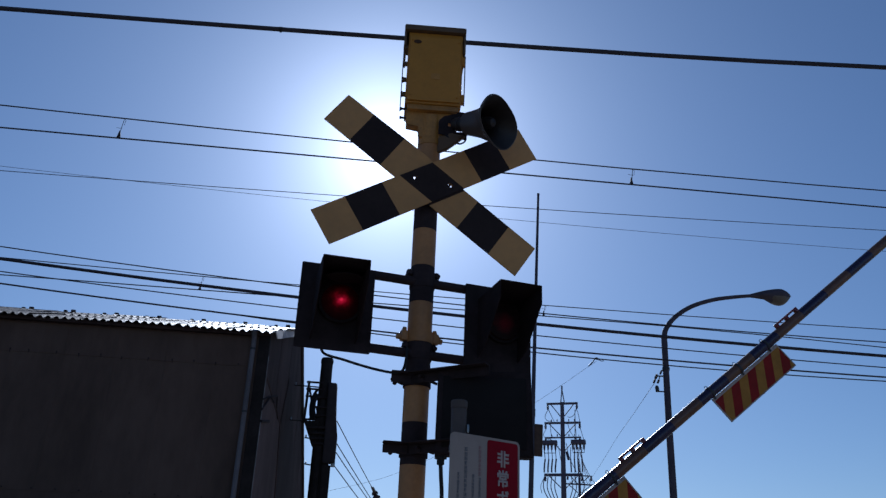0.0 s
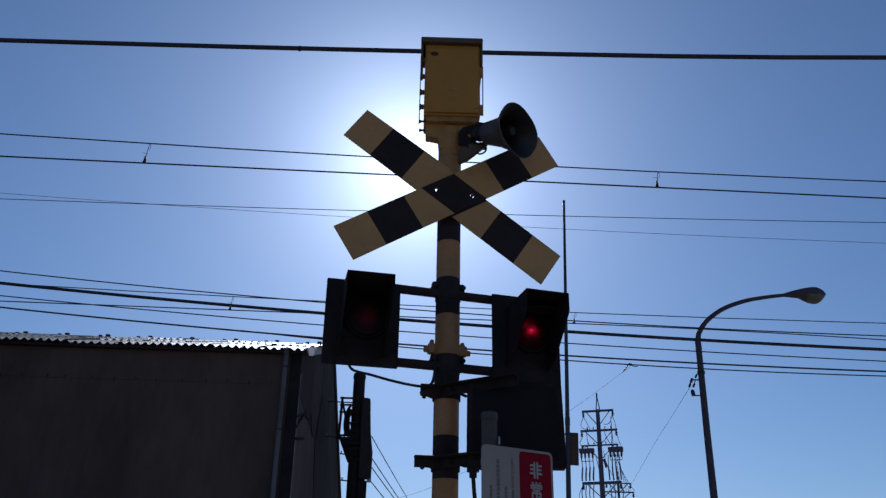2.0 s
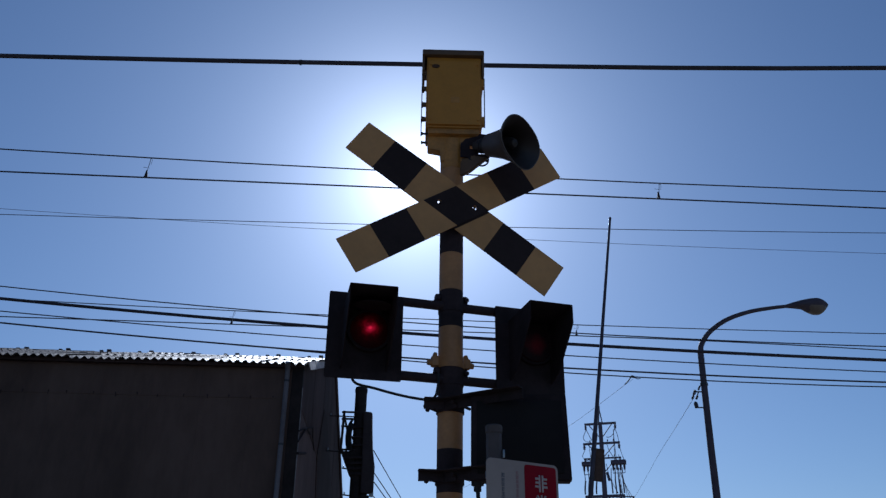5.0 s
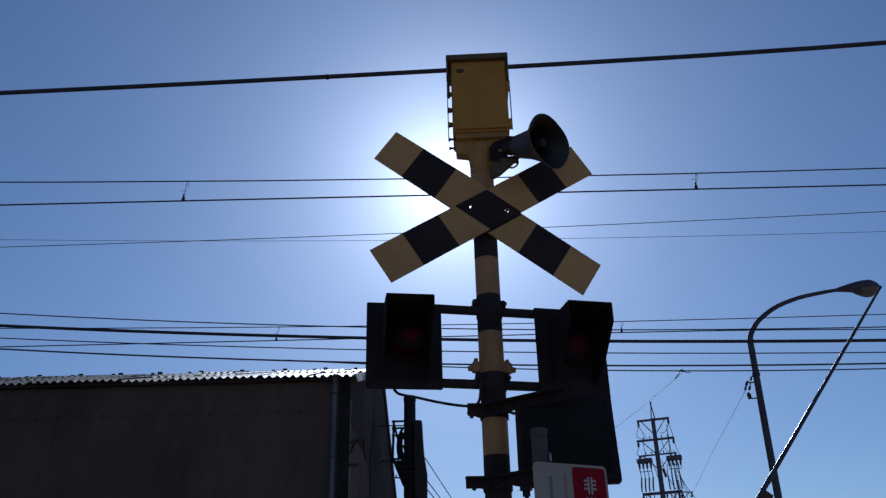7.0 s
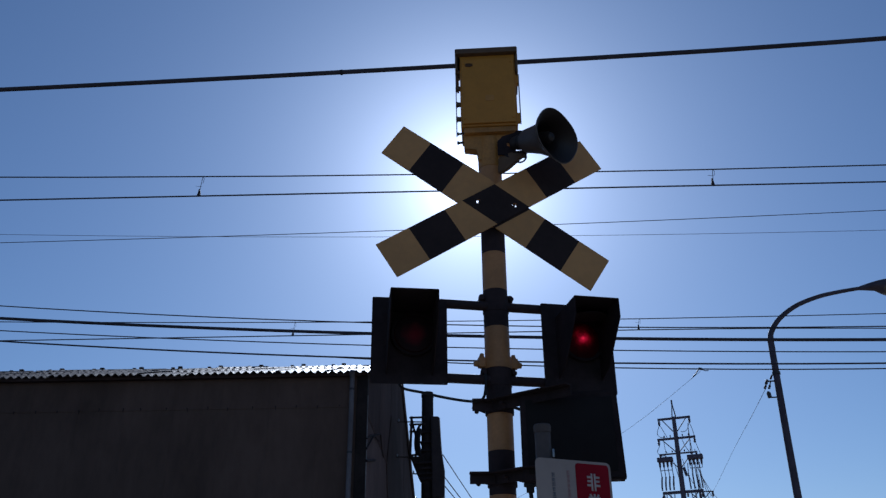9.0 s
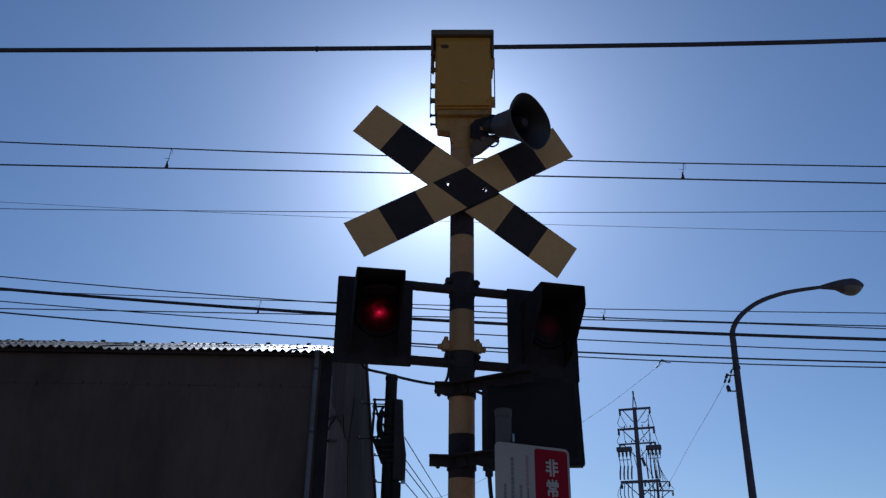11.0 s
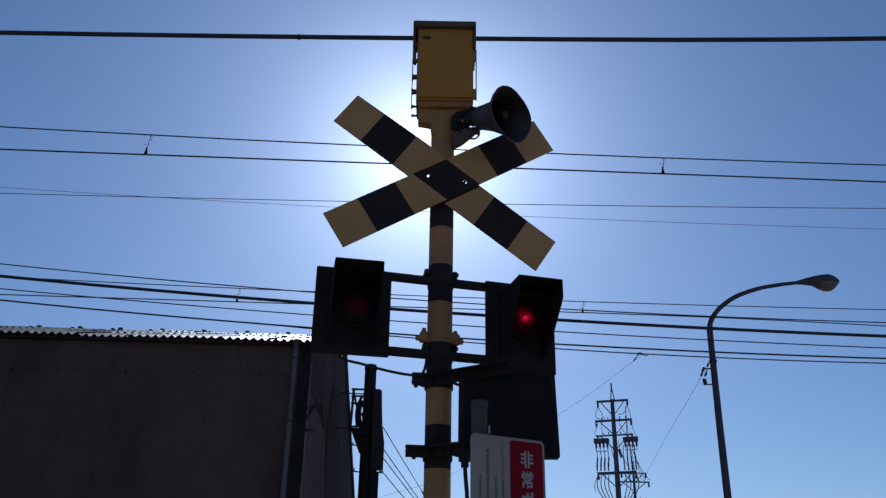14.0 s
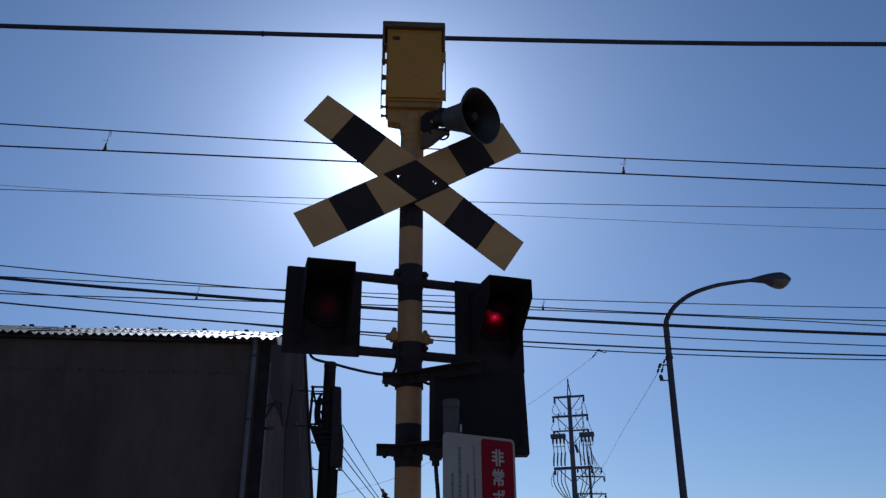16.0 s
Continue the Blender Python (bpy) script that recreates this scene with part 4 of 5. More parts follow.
def free_wire(label, points, r, material=WIRE):
    bm = bm_new()
    tube(bm, spline(points, 8), r, 6)
    return tagged(part("service_wire", bm, material), label, "wire", "service wires")


free_wire("thin service wire dropping from the cable clamp to the utility pole", [(3.32, 9.75, 5.60), (2.48, 10.98, 5.13), (1.65, 12.20, 4.79), (0.85, 13.38, 4.505), (0.14, 14.4, 4.315), (-0.34, 15.1, 4.245), (-1.31, 16.54, 4.19), (-1.60, 16.95, 4.185)], 0.0028)
free_wire("thin slack service wire from the street lamp bracket", [(4.905, 11.64, 5.815), (6.28, 17.5, 6.70), (7.42, 23.5, 7.25), (8.30, 30.0, 7.227), (8.8, 36, 6.9)], 0.005)
bm = bm_new()
box(bm, (0.06, 0.03, 0.038), pose(3.34, 9.83, 5.665, 0, 10), 0.01)
tube(bm, [(3.31, 9.82, 5.66), (3.27, 9.85, 5.60), (3.22, 9.9, 5.55)], 0.010, 8)
tube(bm, [(3.36, 9.82, 5.65), (3.42, 9.83, 5.628), (3.47, 9.83, 5.636)], 0.007, 8)
tagged(part("cable_clamp", bm, DARK_STEEL), "small dark clamp on the overhead cable", "clamp")


# ---- utility pole behind the tracks ----
def build_utility_pole():
    base = Vector((-1.70, 17.0, 0))
    up = thing("utility_pole", "dark concrete utility pole with a step frame and a cable box", "utility pole", base)
    bm = bm_new()
    rod(bm, (-0.02, 0, 0), (0, 0, 7.40), 0.165, 0.145, sides=24)
    part("pole", bm, CONCRETE, up)
    bm = bm_new()
    lathe(bm, [(0.155, 7.33), (0.158, 7.40), (0.14, 7.455), (0.001, 7.47)], ident(), 24)
    part("cap", bm, CONCRETE, up)
    # a sheet cover and, below it, a conduit run down beside the pole
    bm = bm_new()
    slab(bm, [(0.10, 6.80), (0.300, 6.785), (0.312, 6.76), (0.330, 6.30), (0.355, 5.93), (0.400, 5.62), (0.419, 5.50), (0.410, 4.87), (0.12, 4.84)], 0.26, pose(0, -0.24, 0), 0.02)
    part("cable_cover", bm, COVER_SHEET, up, "dark sheet cover over the pole's cables")
    bm = bm_new()
    slab(bm, [(0.08, 4.86), (0.315, 4.86), (0.318, 0.0), (0.08, 0.0)], 0.22, pose(0, -0.20, 0), 0.05)
    part("conduit", bm, CONCRETE, up)
    # a gusset and bands under the step frame
    bm = bm_new()
    slab(bm, [(-0.366, 5.80), (-0.350, 5.74), (-0.282, 5.62), (-0.187, 5.35), (-0.150, 5.22), (-0.08, 5.20), (-0.08, 5.86)], 0.07, pose(0, -0.16, 0), 0.01)
    part("gusset", bm, CONCRETE, up)
    for z, left in ((5.68, -0.315), (5.55, -0.262), (5.42, -0.215), (5.30, -0.180)):
        bm = bm_new()
        box(bm, (0.38 - left, 0.34, 0.055), pose((0.38 + left) / 2, -0.05, z, 0, -2), 0.015)
        part("band", bm, POLE_STEEL, up)
    bm = bm_new()
    for z in (6.80, 6.63, 6.45, 5.88, 5.80):
        box(bm, (0.40, 0.04, 0.045), pose(-0.24, -0.12, z), 0.006)
    box(bm, (0.06, 0.05, 0.98), pose(-0.40, -0.12, 6.34, 0, 2), 0.006)
    rod(bm, (-0.40, -0.12, 6.80), (-0.22, -0.12, 6.10), 0.026, sides=6)
    rod(bm, (-0.22, -0.12, 6.45), (-0.28, -0.12, 5.85), 0.024, sides=6)
    rod(bm, (-0.40, -0.12, 5.88), (-0.14, -0.12, 5.25), 0.034, sides=6)
    part("step_frame", bm, POLE_STEEL, up)
    # slack cable looped between the frame and the pole
    for k, pts in enumerate(([(-0.16, 6.62), (-0.24, 6.46), (-0.285, 6.22), (-0.26, 5.95), (-0.16, 5.84)], [(-0.15, 6.50), (-0.21, 6.36), (-0.235, 6.15), (-0.21, 5.97), (-0.15, 5.88)], [(-0.15, 6.42), (-0.19, 6.28), (-0.185, 6.06), (-0.15, 5.94)])):
        bm = bm_new()
        tube(bm, spline([(x, -0.16 - 0.04 * k, z) for x, z in pts], 5), 0.034, 8)
        part("cable_loop", bm, RUBBER, up)
    for x, z, w in ((0.0, 6.42, 0.34), (0.0, 6.18, 0.34), (0.0, 5.98, 0.34)):
        bm = bm_new()
        box(bm, (w, 0.32, 0.045), pose(x, -0.03, z), 0.015)
        part("cable_clip", bm, POLE_STEEL, up)
    for z, far in ((6.69, 0.74), (5.83, 0.76), (5.42, 0.36), (4.80, 0.30)):
        bm = bm_new()
        rod(bm, (-0.12, -0.1, z), (-far, -0.1, z + 0.02), 0.016, sides=6)
        part("step_bolt", bm, POLE_STEEL, up)
        bm = bm_new()
        lathe(bm, [(0.001, 0.072), (0.016, 0.066), (0.020, 0.05), (0.012, 0.04), (0.019, 0.025), (0.014, 0.0)], pose(0.03 - far, -0.1, z + 0.02), 10)
        part("knob", bm, GALV, up)
    for z in (4.70,):
        bm = bm_new()
        box(bm, (0.10, 0.06, 0.12), pose(0.37, -0.1, z + 0.14), 0.01)
        part("wire_bracket", bm, GALV, up)


build_utility_pole()
for k, (x, z) in enumerate(((-1.33, 5.90), (-1.29, 5.36), (-1.28, 5.14), (-1.30, 4.83))):
    bm = bm_new()
    end = Vector((x + 0.092 * 62 + (0.0, 0.5, 0.9, 1.0)[k], 79, z + 0.15))
    a = Vector((x, 17.0, z))
    tube(bm, [a.lerp(end, s / 24) - Vector((0, 0, 4 * 0.5 * (s / 24) * (1 - s / 24))) for s in range(25)], 0.013, 6)
    wire = tagged(part("service_wire", bm, CABLE), "dark service wire running away from the utility pole", "wire", "service wires")
    if k == 0:
        at = a.lerp(end, 4 / 24) - Vector((0, 0, 4 * 0.5 * (4 / 24) * (20 / 24)))
        way = (end - a).normalized()
        bm = bm_new()
        rod(bm, at - way * 1.2 + Vector((0, 0, 0.02)), at, 0.025, 0.06, sides=8)
        lathe(bm, [(0.001, 0.20), (0.035, 0.18), (0.05, 0.06), (0.11, -0.02), (0.12, -0.08), (0.06, -0.10), (0.14, -0.17), (0.15, -0.24), (0.05, -0.27), (0.001, -0.27)], Matrix.Translation(at) @ pose(0, 0, 0, 0, -22), 14)
        part("strain_insulator", bm, PORCELAIN, wire, "dark strain insulator on the wire")


# ---- far power poles ----
def build_power_pole(x, y, height, scale, label, arms, cages):
    pp = thing("power_pole", label, "power pole", (x, y, 0), "far power poles")
    bm = bm_new()
    rod(bm, (0, 0, 0), (0, 0, height), 0.27 * scale, 0.142 * scale, sides=14)
    part("mast", bm, PYLON, pp)
    bm = bm_new()
    rod(bm, (-0.10 * scale, 0, height), (0, 0, height + 1.0 * scale), 0.04, sides=6)
    rod(bm, (0.16 * scale, 0, height), (0, 0, height + 1.0 * scale), 0.04, sides=6)
    rod(bm, (0, 0, height + 0.95 * scale), (0, 0, height + 1.25 * scale), 0.06, sides=6)
    part("top_spike", bm, PYLON, pp)
    for z, half, thick in arms:
        bm = bm_new()
        box(bm, (2 * half, 0.14, thick), pose(0, 0, z), 0.01)
        arm = part("crossarm", bm, PYLON, pp)
        for s in (-1, 1):
            bm = bm_new()
            rod(bm, (s * half * 0.72, 0, z - thick / 2), (s * 0.15, 0, z - 0.95 * scale), 0.035, sides=6)
            part("brace", bm, PYLON, arm)
            bm = bm_new()
            lathe(bm, [(0.001, 0.0), (0.09, -0.05), (0.06, -0.10), (0.11, -0.16), (0.06, -0.22), (0.10, -0.28), (0.03, -0.36), (0.001, -0.36)], pose(s * (half - 0.08), 0, z - thick / 2), 10)
            part("insulator", bm, PYLON, arm)
        for at in (-0.62, -0.3, 0.34, 0.66) if half > 1.2 and thick < 0.18 else ():
            bm = bm_new()
            lathe(bm, [(0.025, 0.0), (0.025, 0.10), (0.075, 0.11), (0.05, 0.16), (0.07, 0.20), (0.03, 0.27), (0.001, 0.28)], pose(at * half, 0, z + thick / 2 - 0.002) @ Matrix.Scale(0.75 * scale, 4), 8)
            part("pin_insulator", bm, PYLON, arm)
    for z, x0, x1 in cages:
        bm = bm_new()
        box(bm, (x1 - x0, 0.5, 0.30), pose((x0 + x1) / 2, 0, z), 0.03)
        cage = part("switch_box", bm, PYLON, pp)
        for k in range(4):
            bm = bm_new()
            lathe(bm, [(0.02, 0.0), (0.085, -0.05), (0.07, -0.34), (0.03, -0.42), (0.001, -0.42)], pose(x0 + (k + 0.5) * (x1 - x0) / 4, 0, z - 0.14), 10)
            part("bushing", bm, PYLON, cage)
        bm = bm_new()
        tube(bm, [(x0 + 0.08, 0, z - 0.2), (x0 + 0.12, 0, z - 0.75), (x1 - 0.12, 0, z - 0.75), (x1 - 0.08, 0, z - 0.2)], 0.028, 6)
        part("guard_rail", bm, PYLON, cage)
    return pp


pp = build_power_pole(12.90, 58.0, 16.95, 1.0, "tall dark power pole with crossarms, switch boxes and hanging leads", [(16.85, 1.16, 0.15), (15.40, 1.34, 0.15), (14.32, 1.34, 0.10), (11.63, 1.40, 0.20)], [(13.95, -1.50, -0.42), (13.97, 0.60, 1.66)])
for s in (-1, 1):
    for k in range(4):
        bm = bm_new()
        x = s * (0.52 + 0.27 * k)
        tube(bm, spline([(x + s * 0.05, 0, 13.6), (x + 0.02, -0.1, 12.6), (x + s * 0.06, 0, 11.8)], 5), 0.030, 6)
        tube(bm, spline([(x + 0.03, -0.1, 12.75), (x + s * 0.05, -0.05, 12.2), (x + s * 0.06, 0, 11.8)], 4), 0.055, 6)
        part("lead", bm, PYLON, pp)
        bm = bm_new()
        tube(bm, spline([(x + s * 0.06, 0, 11.5), (x + s * 0.12, 0, 10.7), (x * 0.8, 0, 9.9), (s * 0.3, 0, 9.2)], 5), 0.035, 6)
        part("lead", bm, PYLON, pp)
# jumper leads: slack on one side of the mast, drawn straight on the other
for pts in ([(-1.05, 16.45), (-1.28, 15.9), (-1.15, 15.6), (-0.75, 15.5)], [(-1.05, 16.45), (-0.8, 15.9), (-0.62, 15.5)], [(-1.22, 14.95), (-1.42, 14.5), (-1.1, 14.2), (-0.8, 14.35)], [(-0.9, 15.3), (-0.85, 14.6), (-0.75, 14.4)], [(1.05, 16.45), (0.85, 15.95), (0.55, 15.8), (0.4, 15.85)], [(1.05, 16.45), (1.20, 15.95), (1.28, 15.45)], [(1.24, 15.3), (1.38, 14.7), (1.55, 14.1)], [(0.4, 15.3), (0.55, 14.8), (0.95, 14.1)], [(-0.35, 13.7), (-0.2, 12.9), (-0.05, 12.0)], [(0.25, 13.9), (0.45, 12.9), (0.95, 11.8)]):
    bm = bm_new()
    tube(bm, spline([(x, -0.05, z) for x, z in pts], 5), 0.022, 6)
    part("jumper", bm, PYLON, pp)
bm = bm_new()
tube(bm, spline([(-1.32, 0, 11.55), (-1.50, 0, 11.25), (-1.66, 0, 10.8), (-1.58, 0, 10.35)], 5), 0.022, 6)
part("jumper", bm, PYLON, pp)
bm = bm_new()
box(bm, (0.16, 0.2, 0.62), pose(0.32, 0, 13.0, 0, -14), 0.02)
box(bm, (0.12, 0.3, 0.5), pose(0.22, 0, 9.6), 0.02)
part("cable_head", bm, PYLON, pp)

pp.rotation_euler.z = radians(-19)        # its arms stand askew to the tracks
build_power_pole(15.9, 66.0, 13.0, 0.7, "second dark power pole with short crossarms farther off", [(12.95, 1.05, 0.08), (12.25, 1.25, 0.10), (10.9, 1.25, 0.10)], [])
for k in range(6):
    a = Vector((12.80 + (1.05 if k < 3 else 1.3), 58.0, (16.45, 16.2, 15.0, 14.6, 13.6, 13.3)[k]))
    b = Vector((16.0 - 0.5 + 0.34 * k, 66.0, 12.4))
    bm = bm_new()
    tube(bm, [a.lerp(b, s / 10) - Vector((0, 0, 0.25 * 4 * (s / 10) * (1 - s / 10))) for s in range(11)], 0.02, 5)
    tagged(part("power_wire", bm, PYLON), "thin dark wire between the far power poles", "wire", "far power wires")


# ---- warehouse ----
DARK_STRIP = surface("tarred_flashing", (0.035, 0.027, 0.025), 0.85, vary=0.35, grain=20, stain=2, spec=0.1, anchored=True)


def build_warehouse():
    """Sheet-clad shed: the front wall faces the tracks, the gable its side; the long sheets are pieces."""
    wh = thing("warehouse", "dark cement-sheet warehouse with a weathered corrugated roof", "building", (0, 0, 0))
    xr, xl, yf, yb = -2.47, -34.0, 12.0, 25.0
    eave, ridge_y, ridge_z = 6.490, 17.5, 8.365
    back_z = ridge_z - 0.70 * (yb - ridge_y)

    def top(y):
        return eave + (ridge_z - eave) * (y - yf) / (ridge_y - yf) if y <= ridge_y else ridge_z - 0.70 * (y - ridge_y)

    # cores, set back behind the sheets
    bm = bm_new()
    box(bm, (xr - xl - 0.06, 0.16, eave - 0.06), pose((xr + xl) / 2, yf + 0.10, (eave - 0.06) / 2))
    wall = part("wall", bm, CEMENT, wh, "dark stained cement-sheet front wall")
    bm = bm_new()
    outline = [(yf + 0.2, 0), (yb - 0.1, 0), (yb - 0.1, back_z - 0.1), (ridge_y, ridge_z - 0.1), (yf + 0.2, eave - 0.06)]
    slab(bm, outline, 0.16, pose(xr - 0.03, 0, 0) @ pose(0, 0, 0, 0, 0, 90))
    gable = part("wall", bm, CEMENT_SIDE, wh, "darker grey cement-sheet gable wall")
    bm = bm_new()
    box(bm, (xr - xl - 0.06, 0.16, max(0.5, back_z)), pose((xr + xl) / 2, yb - 0.1, max(0.5, back_z) / 2))
    box(bm, (0.16, yb - yf - 0.4, eave), pose(xl, (yf + yb) / 2, eave / 2))
    part("wall", bm, CEMENT, wh)
    # front wall sheets in two courses
    w = 0.92
    n = int((xr - xl) / w)
    data = {}
    for row, (z0, z1, proud) in enumerate(((0.1, 3.4, 0.004), (3.32, 5.85, 0.012), (5.77, eave - 0.04, 0.020))):
        for k in range(n):
            bm_key = row
            if bm_key not in data:
                bm = bm_new()
                box(bm, (w - 0.0015, 0.008, z1 - z0), ident())
                ob = part("wall_sheet", bm, CEMENT, wall)
                data[bm_key] = ob.data
            else:
                ob = new("wall_sheet", data[bm_key])
                ob.parent = wall
            ob.location = (xr - 0.01 - w * (k + 0.5), yf + 0.015 - proud, (z0 + z1) / 2)
    bm = bm_new()
    rng = random.Random(11)
    for k in range(70):
        # hook bolts: a small head and the hook's tail below it
        x, z = xr - 0.5 - 0.42 * k + rng.uniform(-0.05, 0.05), 5.80 + rng.uniform(-0.02, 0.02)
        rod(bm, (x, yf - 0.005, z), (x, yf - 0.024, z), 0.012, sides=6)
        if rng.random() < 0.7:
            rod(bm, (x, yf - 0.012, z - 0.01), (x + rng.uniform(-0.012, 0.012), yf - 0.014, z - rng.uniform(0.03, 0.07)), 0.008, 0.004, sides=6)
        rod(bm, (x + 0.1, yf - 0.002, 3.36), (x + 0.1, yf - 0.025, 3.36), 0.012, sides=6)
    tagged(part("wall_bolts", bm, BLACK, wall), kind="stuff")
    # gable sheets, each cut to the slope
    y = yf + 0.02
    rng = random.Random(7)
    while y < yb - 0.3:
        y1 = min(y + 0.95, yb - 0.1)
        pts = [(y + 0.003, 0.1), (y1 - 0.003, 0.1), (y1 - 0.003, top(y1) - 0.05)]
        if y < ridge_y < y1:
            pts.append((ridge_y, ridge_z - 0.05))
        pts.append((y + 0.003, top(y) - 0.05))
        bm = bm_new()
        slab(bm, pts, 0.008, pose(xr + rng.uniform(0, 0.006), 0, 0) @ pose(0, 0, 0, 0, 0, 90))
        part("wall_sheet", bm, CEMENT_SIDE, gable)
        y = y1
    # verge boards along the front slope, leaned and paled to stand for grazing sun, a dark board down the back slope,
    # and a corner strip
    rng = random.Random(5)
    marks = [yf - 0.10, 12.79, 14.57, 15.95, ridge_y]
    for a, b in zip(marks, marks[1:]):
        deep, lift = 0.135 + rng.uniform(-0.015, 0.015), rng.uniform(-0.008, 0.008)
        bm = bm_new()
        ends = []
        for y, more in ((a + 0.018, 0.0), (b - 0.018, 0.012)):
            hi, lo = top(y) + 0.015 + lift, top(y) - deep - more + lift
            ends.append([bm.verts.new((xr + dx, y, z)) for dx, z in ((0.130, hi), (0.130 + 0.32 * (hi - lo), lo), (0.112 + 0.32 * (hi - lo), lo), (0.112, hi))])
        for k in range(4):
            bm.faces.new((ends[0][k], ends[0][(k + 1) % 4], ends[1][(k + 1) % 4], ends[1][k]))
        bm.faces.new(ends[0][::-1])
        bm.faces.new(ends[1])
        part("verge_board", bm, VERGE, gable, "weathered verge board, paled for grazing sun")
    # a lighter patched sheet and a darker one on the gable
    bm = bm_new()
    slab(bm, [(12.10, 5.60), (13.2, 5.50), (15.01, 5.31), (15.54, 3.86), (15.9, 0.15), (12.06, 0.15)], 0.010, pose(xr + 0.014, 0, 0) @ pose(0, 0, 0, 0, 0, 90), 0.002)
    part("patch_sheet", bm, PATCH_SHEET, gable, "lighter sheet patched over the gable")
    bm = bm_new()
    slab(bm, [(15.06, 5.28), (15.45, 5.9), (15.86, 6.60), (16.6, 6.5), (19.1, 4.92), (19.4, 3.0), (15.95, 0.6), (15.60, 3.86)], 0.006, pose(xr + 0.016, 0, 0) @ pose(0, 0, 0, 0, 0, 90), 0.002)
    part("damp_sheet", bm, DARK_SHEET, gable, "dark sheet on the gable")
    bm = bm_new()
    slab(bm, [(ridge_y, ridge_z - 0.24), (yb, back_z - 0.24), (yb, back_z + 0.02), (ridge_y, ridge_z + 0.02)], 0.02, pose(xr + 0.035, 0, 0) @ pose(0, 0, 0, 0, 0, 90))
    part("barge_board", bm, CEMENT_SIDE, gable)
    bm = bm_new()
    box(bm, (0.21, 0.012, eave - 0.1), pose(xr - 0.075, yf - 0.020, (eave - 0.1) / 2))
    box(bm, (0.012, 0.12, eave - 0.1), pose(xr + 0.022, yf + 0.045, (eave - 0.1) / 2))
    part("corner_strip", bm, DARK_STRIP, gable, "dark flashing strip at the corner")
    # a thin pale strip imitates the bright highlight along the corner edge
    bm = bm_new()
    box(bm, (0.011, 0.013, eave - 0.5), pose(xr + 0.039, yf - 0.022, (eave - 0.5) / 2), 0.002)
    part("corner_bead", bm, surface("pale_corner_highlight", (0.27, 0.24, 0.23), 0.6, vary=0.6, grain=30, stain=2.5, spec=0.3), gable, "pale strip standing for the corner's edge highlight")
    bm = bm_new()
    tube(bm, [(xr + 0.030, y, z) for y, z in ((12.12, 5.62), (13.2, 5.52), (15.01, 5.33))], 0.010, 6)
    tube(bm, [(xr + 0.030, y, z) for y, z in ((15.01, 5.33), (15.54, 3.86), (15.9, 0.2))], 0.010, 6)
    part("patch_edge", bm, PATCH_SHEET, gable)
    # old stays left on the gable
    for pts, r in (([(11.92, 4.96), (12.5, 5.25), (12.85, 5.42), (13.82, 5.68)], 0.018), ([(11.95, 5.16), (12.4, 5.30), (12.85, 5.42), (13.5, 5.46)], 0.014), ([(11.95, 4.75), (12.5, 4.86), (13.0, 4.97)], 0.026), ([(13.82, 5.68), (14.0, 5.45), (14.3, 5.30)], 0.012)):
        bm = bm_new()
        tube(bm, spline([(xr + 0.045, y, z) for y, z in pts], 5), r, 8)
        part("stay", bm, LAMP_BLACK, gable)
    # roof: corrugated sheets, front slope; plain back slope
    pitch, waves, amp = 0.150, 6, 0.026
    slope = (ridge_z - eave) / (ridge_y - yf)
    fronty = yf - 0.22
    frontz = eave - 0.22 * slope
    bm = bm_new()
    box(bm, (xr - xl, 0.03, 0.03), pose((xr + xl) / 2, ridge_y + 0.02, ridge_z - 0.03))
    slab(bm, [(ridge_y, ridge_z - 0.02), (yb + 0.3, ridge_z - 0.02 - 0.7 * (yb + 0.3 - ridge_y)), (yb + 0.3, ridge_z - 0.06 - 0.7 * (yb + 0.3 - ridge_y)), (ridge_y, ridge_z - 0.06)], xr - xl + 0.1, pose(xr + 0.05, 0, 0) @ pose(0, 0, 0, 0, 0, 90))
    roof = part("roof", bm, SLATE, wh, "weathered pale corrugated slate roof")
    # four lapped courses; each sheet's lower edge rides over the course below
    wide, steps, courses = pitch * waves, 8, 4
    sheets = int((xr - xl) / wide)
    rng = random.Random(3)
    for course in range(courses):
        s0, s1 = course / courses, min(1.0, (course + 1.12) / courses)
        bm = bm_new()
        grid = []
        for s, lift in ((s0, 0.016 if course else 0.0), (0.5 * (s0 + s1), 0.004), (s1, -0.004)):
            y, z = fronty + (ridge_y - fronty) * s, frontz + (ridge_z - frontz) * s + lift
            grid.append([[bm.verts.new((wide * k / (waves * steps) - 0.5 * wide, y, z + amp * math.cos(k * math.tau / steps) - d)) for k in range(waves * steps + 1)] for d in (0.0, 0.010)])
        for a, b in zip(grid, grid[1:]):
            for layer in (0, 1):
                for k in range(waves * steps):
                    bm.faces.new((a[layer][k], a[layer][k + 1], b[layer][k + 1], b[layer][k])).smooth = True
        for g in (grid[0], grid[-1]):
            for k in range(waves * steps):
                bm.faces.new((g[0][k], g[0][k + 1], g[1][k + 1], g[1][k]))
        for e in (0, -1):
            for a, b in zip(grid, grid[1:]):
                bm.faces.new((a[0][e], b[0][e], b[1][e], a[1][e]))
        first = part("roof_sheet", bm, SLATE, roof)
        for k in range(sheets):
            ob = first if k == 0 else new("roof_sheet", first.data)
            ob.parent = roof
            ob.location = (xr + 0.12 - wide * (k + 0.5) + rng.uniform(-0.02, 0.02) + 0.04 * (course % 2), rng.uniform(-0.04, 0.04), rng.uniform(-0.009, 0.009) + 0.004 * (k % 2))
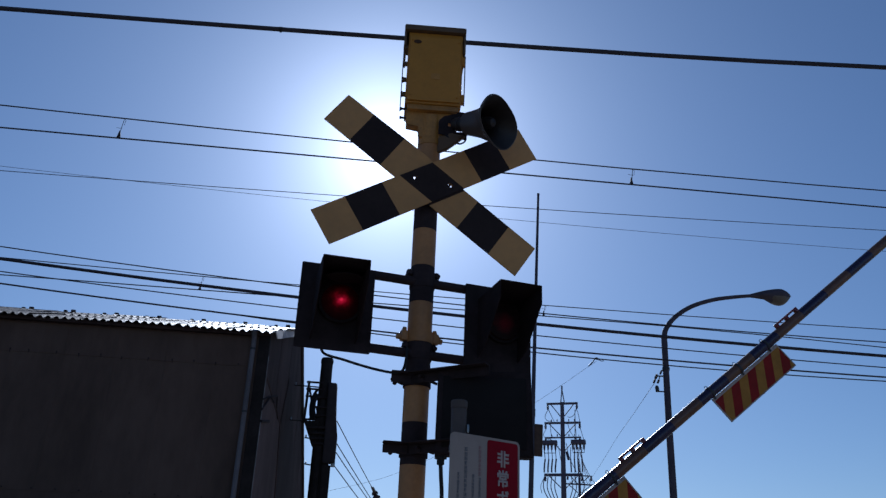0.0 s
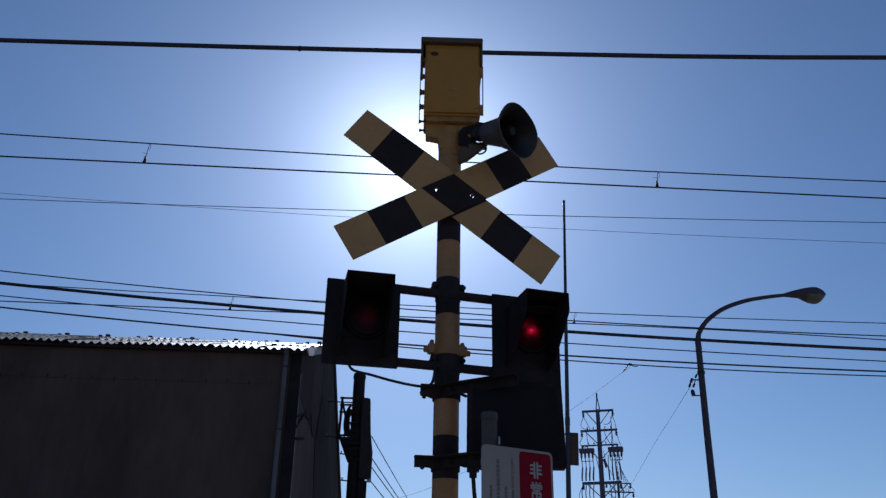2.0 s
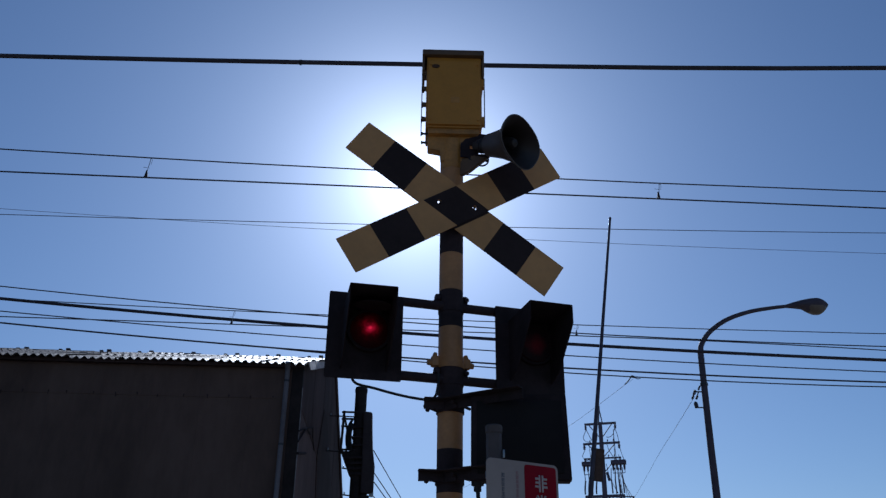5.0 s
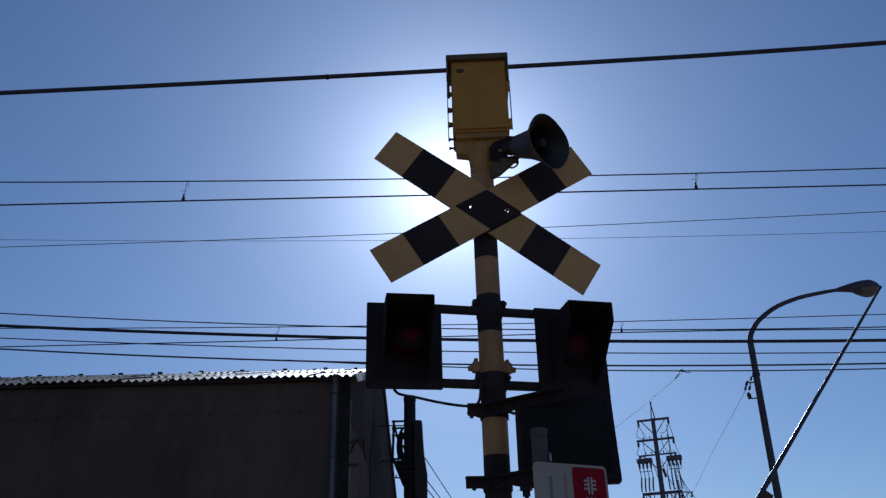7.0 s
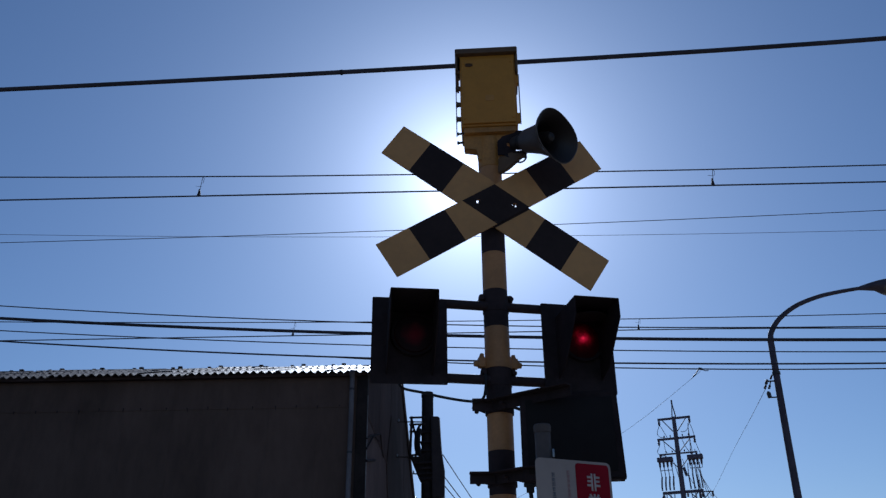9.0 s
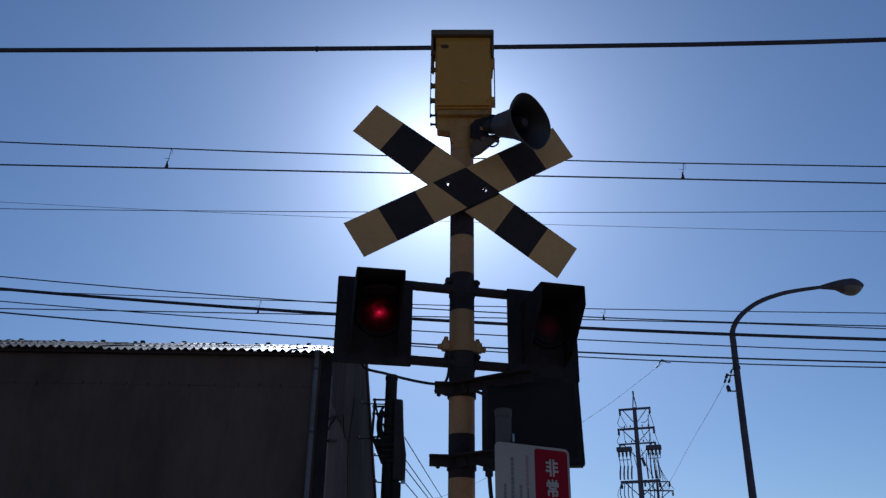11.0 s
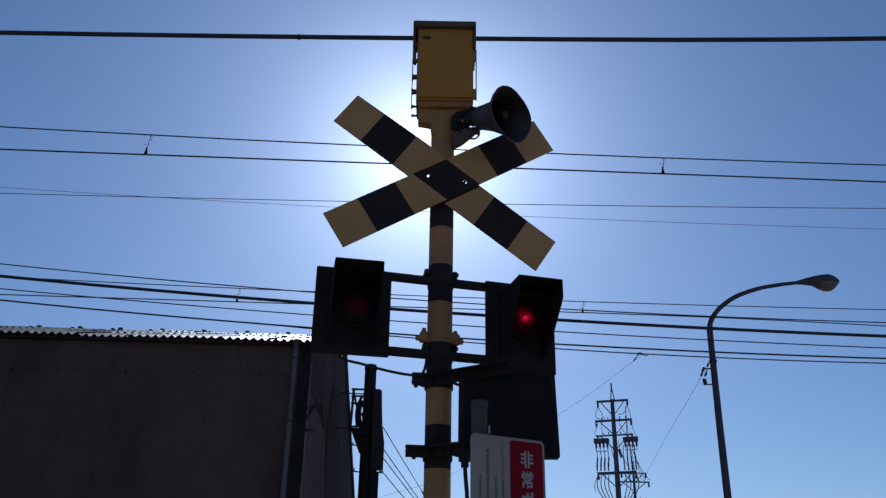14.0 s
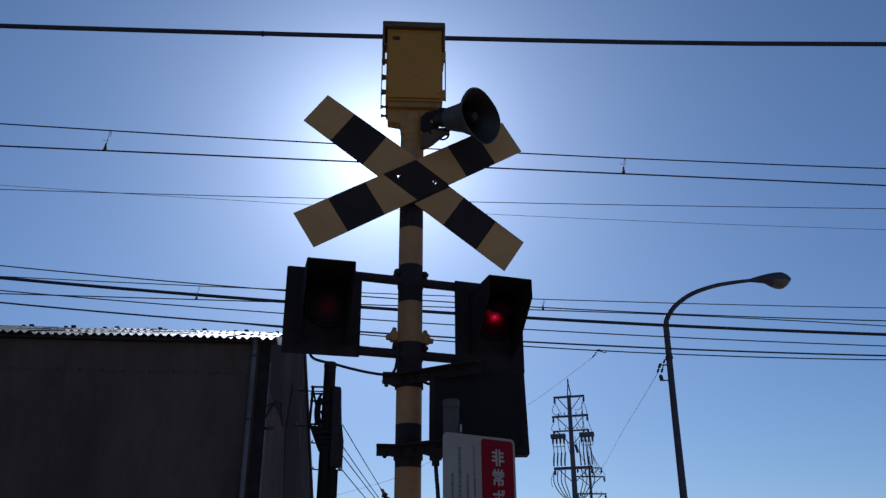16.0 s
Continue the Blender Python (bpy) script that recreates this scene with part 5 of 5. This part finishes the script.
            ob.rotation_euler = (0, radians(rng.uniform(-0.4, 0.4)), 0)
    # ridge clips standing on the skyline, and hook bolts
    bm = bm_new()
    x, k = xr - 0.35, 0
    while x > xl + 0.5:
        box(bm, (0.105, 0.08, 0.115), pose(x, ridge_y - 0.14, ridge_z - 0.032), 0.015)
        box(bm, (0.08, 0.08, 0.095), pose(x - rng.uniform(0.12, 0.30), ridge_y - 0.26, ridge_z - 0.086), 0.01)
        x -= rng.uniform(1.02, 1.12)
        k += 1
    tagged(part("roof_clips", bm, MATT_BLACK, roof), kind="stuff")
    # downpipe with straps
    bm = bm_new()
    rod(bm, (-2.735, yf - 0.08, 0), (-2.735, yf - 0.08, eave - 0.16), 0.046, sides=16)
    rod(bm, (-2.735, yf - 0.08, eave - 0.16), (-2.735, yf - 0.15, eave - 0.04), 0.052, 0.062, sides=16)
    pipe = part("downpipe", bm, surface("grey_pipe", (0.165, 0.148, 0.155), 0.6, spec=0.15, vary=0.25, grain=30, stain=2), wh, "grey rain downpipe at the corner")
    for z in (1.5, 3.2, 4.9, 6.1):
        bm = bm_new()
        rod(bm, (-2.735, yf - 0.08, z - 0.02), (-2.735, yf - 0.08, z + 0.02), 0.050, sides=16)
        box(bm, (0.03, 0.08, 0.03), pose(-2.735, yf - 0.03, z))
        part("pipe_strap", bm, DARK_STEEL, pipe)
    bm = bm_new()
    box(bm, (xr - xl - 0.2, 0.09, 0.065), pose((xr + xl) / 2, yf - 0.09, eave - 0.103), 0.01)
    part("eave_board", bm, CEMENT_SIDE, wh)
    # the long front runs at a slant to the gable
    done = set()
    for ob in list(bpy.data.objects):
        if ob.type != "MESH" or wh not in (ob.parent, ob.parent and ob.parent.parent):
            continue
        ob.location.y += 0.034 * (ob.location.x - (xr if ob.location.x else 0.0))
        if ob.data.name not in done:
            done.add(ob.data.name)
            shift = 0.0 if ob.location.x else xr
            for v in ob.data.vertices:
                v.co.y += 0.034 * (v.co.x - shift)


build_warehouse()


# ---- what moves ----
def motions():
    # the boom comes down to the level in the first three seconds
    rows = [(0.0, 40.4), (0.3, 36.2), (0.6, 31.9), (0.9, 27.5), (1.2, 23.2), (1.8, 14.4), (2.4, 6.2), (2.8, 1.8), (3.1, 0.0), (16.0, 0.0)]
    walk(near_boom, [(t, pose(0, 0, 0.974, 0, -a, 0)) for t, a in rows])
    # the far boom stands, then sinks from about the fifth second
    rows = [(0.0, 1.7), (4.3, 1.7), (4.7, 4.0), (5.2, 10.8), (5.8, 20.1), (6.3, 27.8), (6.5, 30.9), (6.9, 36.9), (7.4, 44.3), (7.7, 49.3), (8.2, 56.8), (9.0, 69.0), (9.7, 79.0), (10.2, 85.5), (10.7, 89.5), (11.2, 90.0), (16.0, 90.0)]
    walk(far_boom, [(t, pose(0, 0, 1.0, 0, a - 90, 1.25)) for t, a in rows])
    # the lamps take turns: each added cover swings up while its lamp shows
    period, to_right, to_left = 1.196, 0.42, 1.03
    for (cover, hinge), shows, hides in ((covers[0], to_left, to_right), (covers[1], to_right, to_left)):
        marks = []
        for n in range(-1, 15):
            marks += [(shows + n * period, 1), (hides + n * period, 0)]
        marks.sort()
        rows = []
        up = [m for m in marks if m[0] <= 0.0][-1][1]
        rows.append((0.0, up))
        for t, opened in marks:
            if 0.08 < t < 15.90:
                rows += [(t - 0.05, 0), (t + 0.05, 1)] if opened else [(t - 0.09, 1), (t - 0.01, 0)]
                up = opened
        rows.append((16.0, 0.6 if cover is covers[1][0] else 0))
        walk(cover, [(t, hinge @ pose(0, 0, 0, -84 * a, 0, 0)) for t, a in rows])


motions()
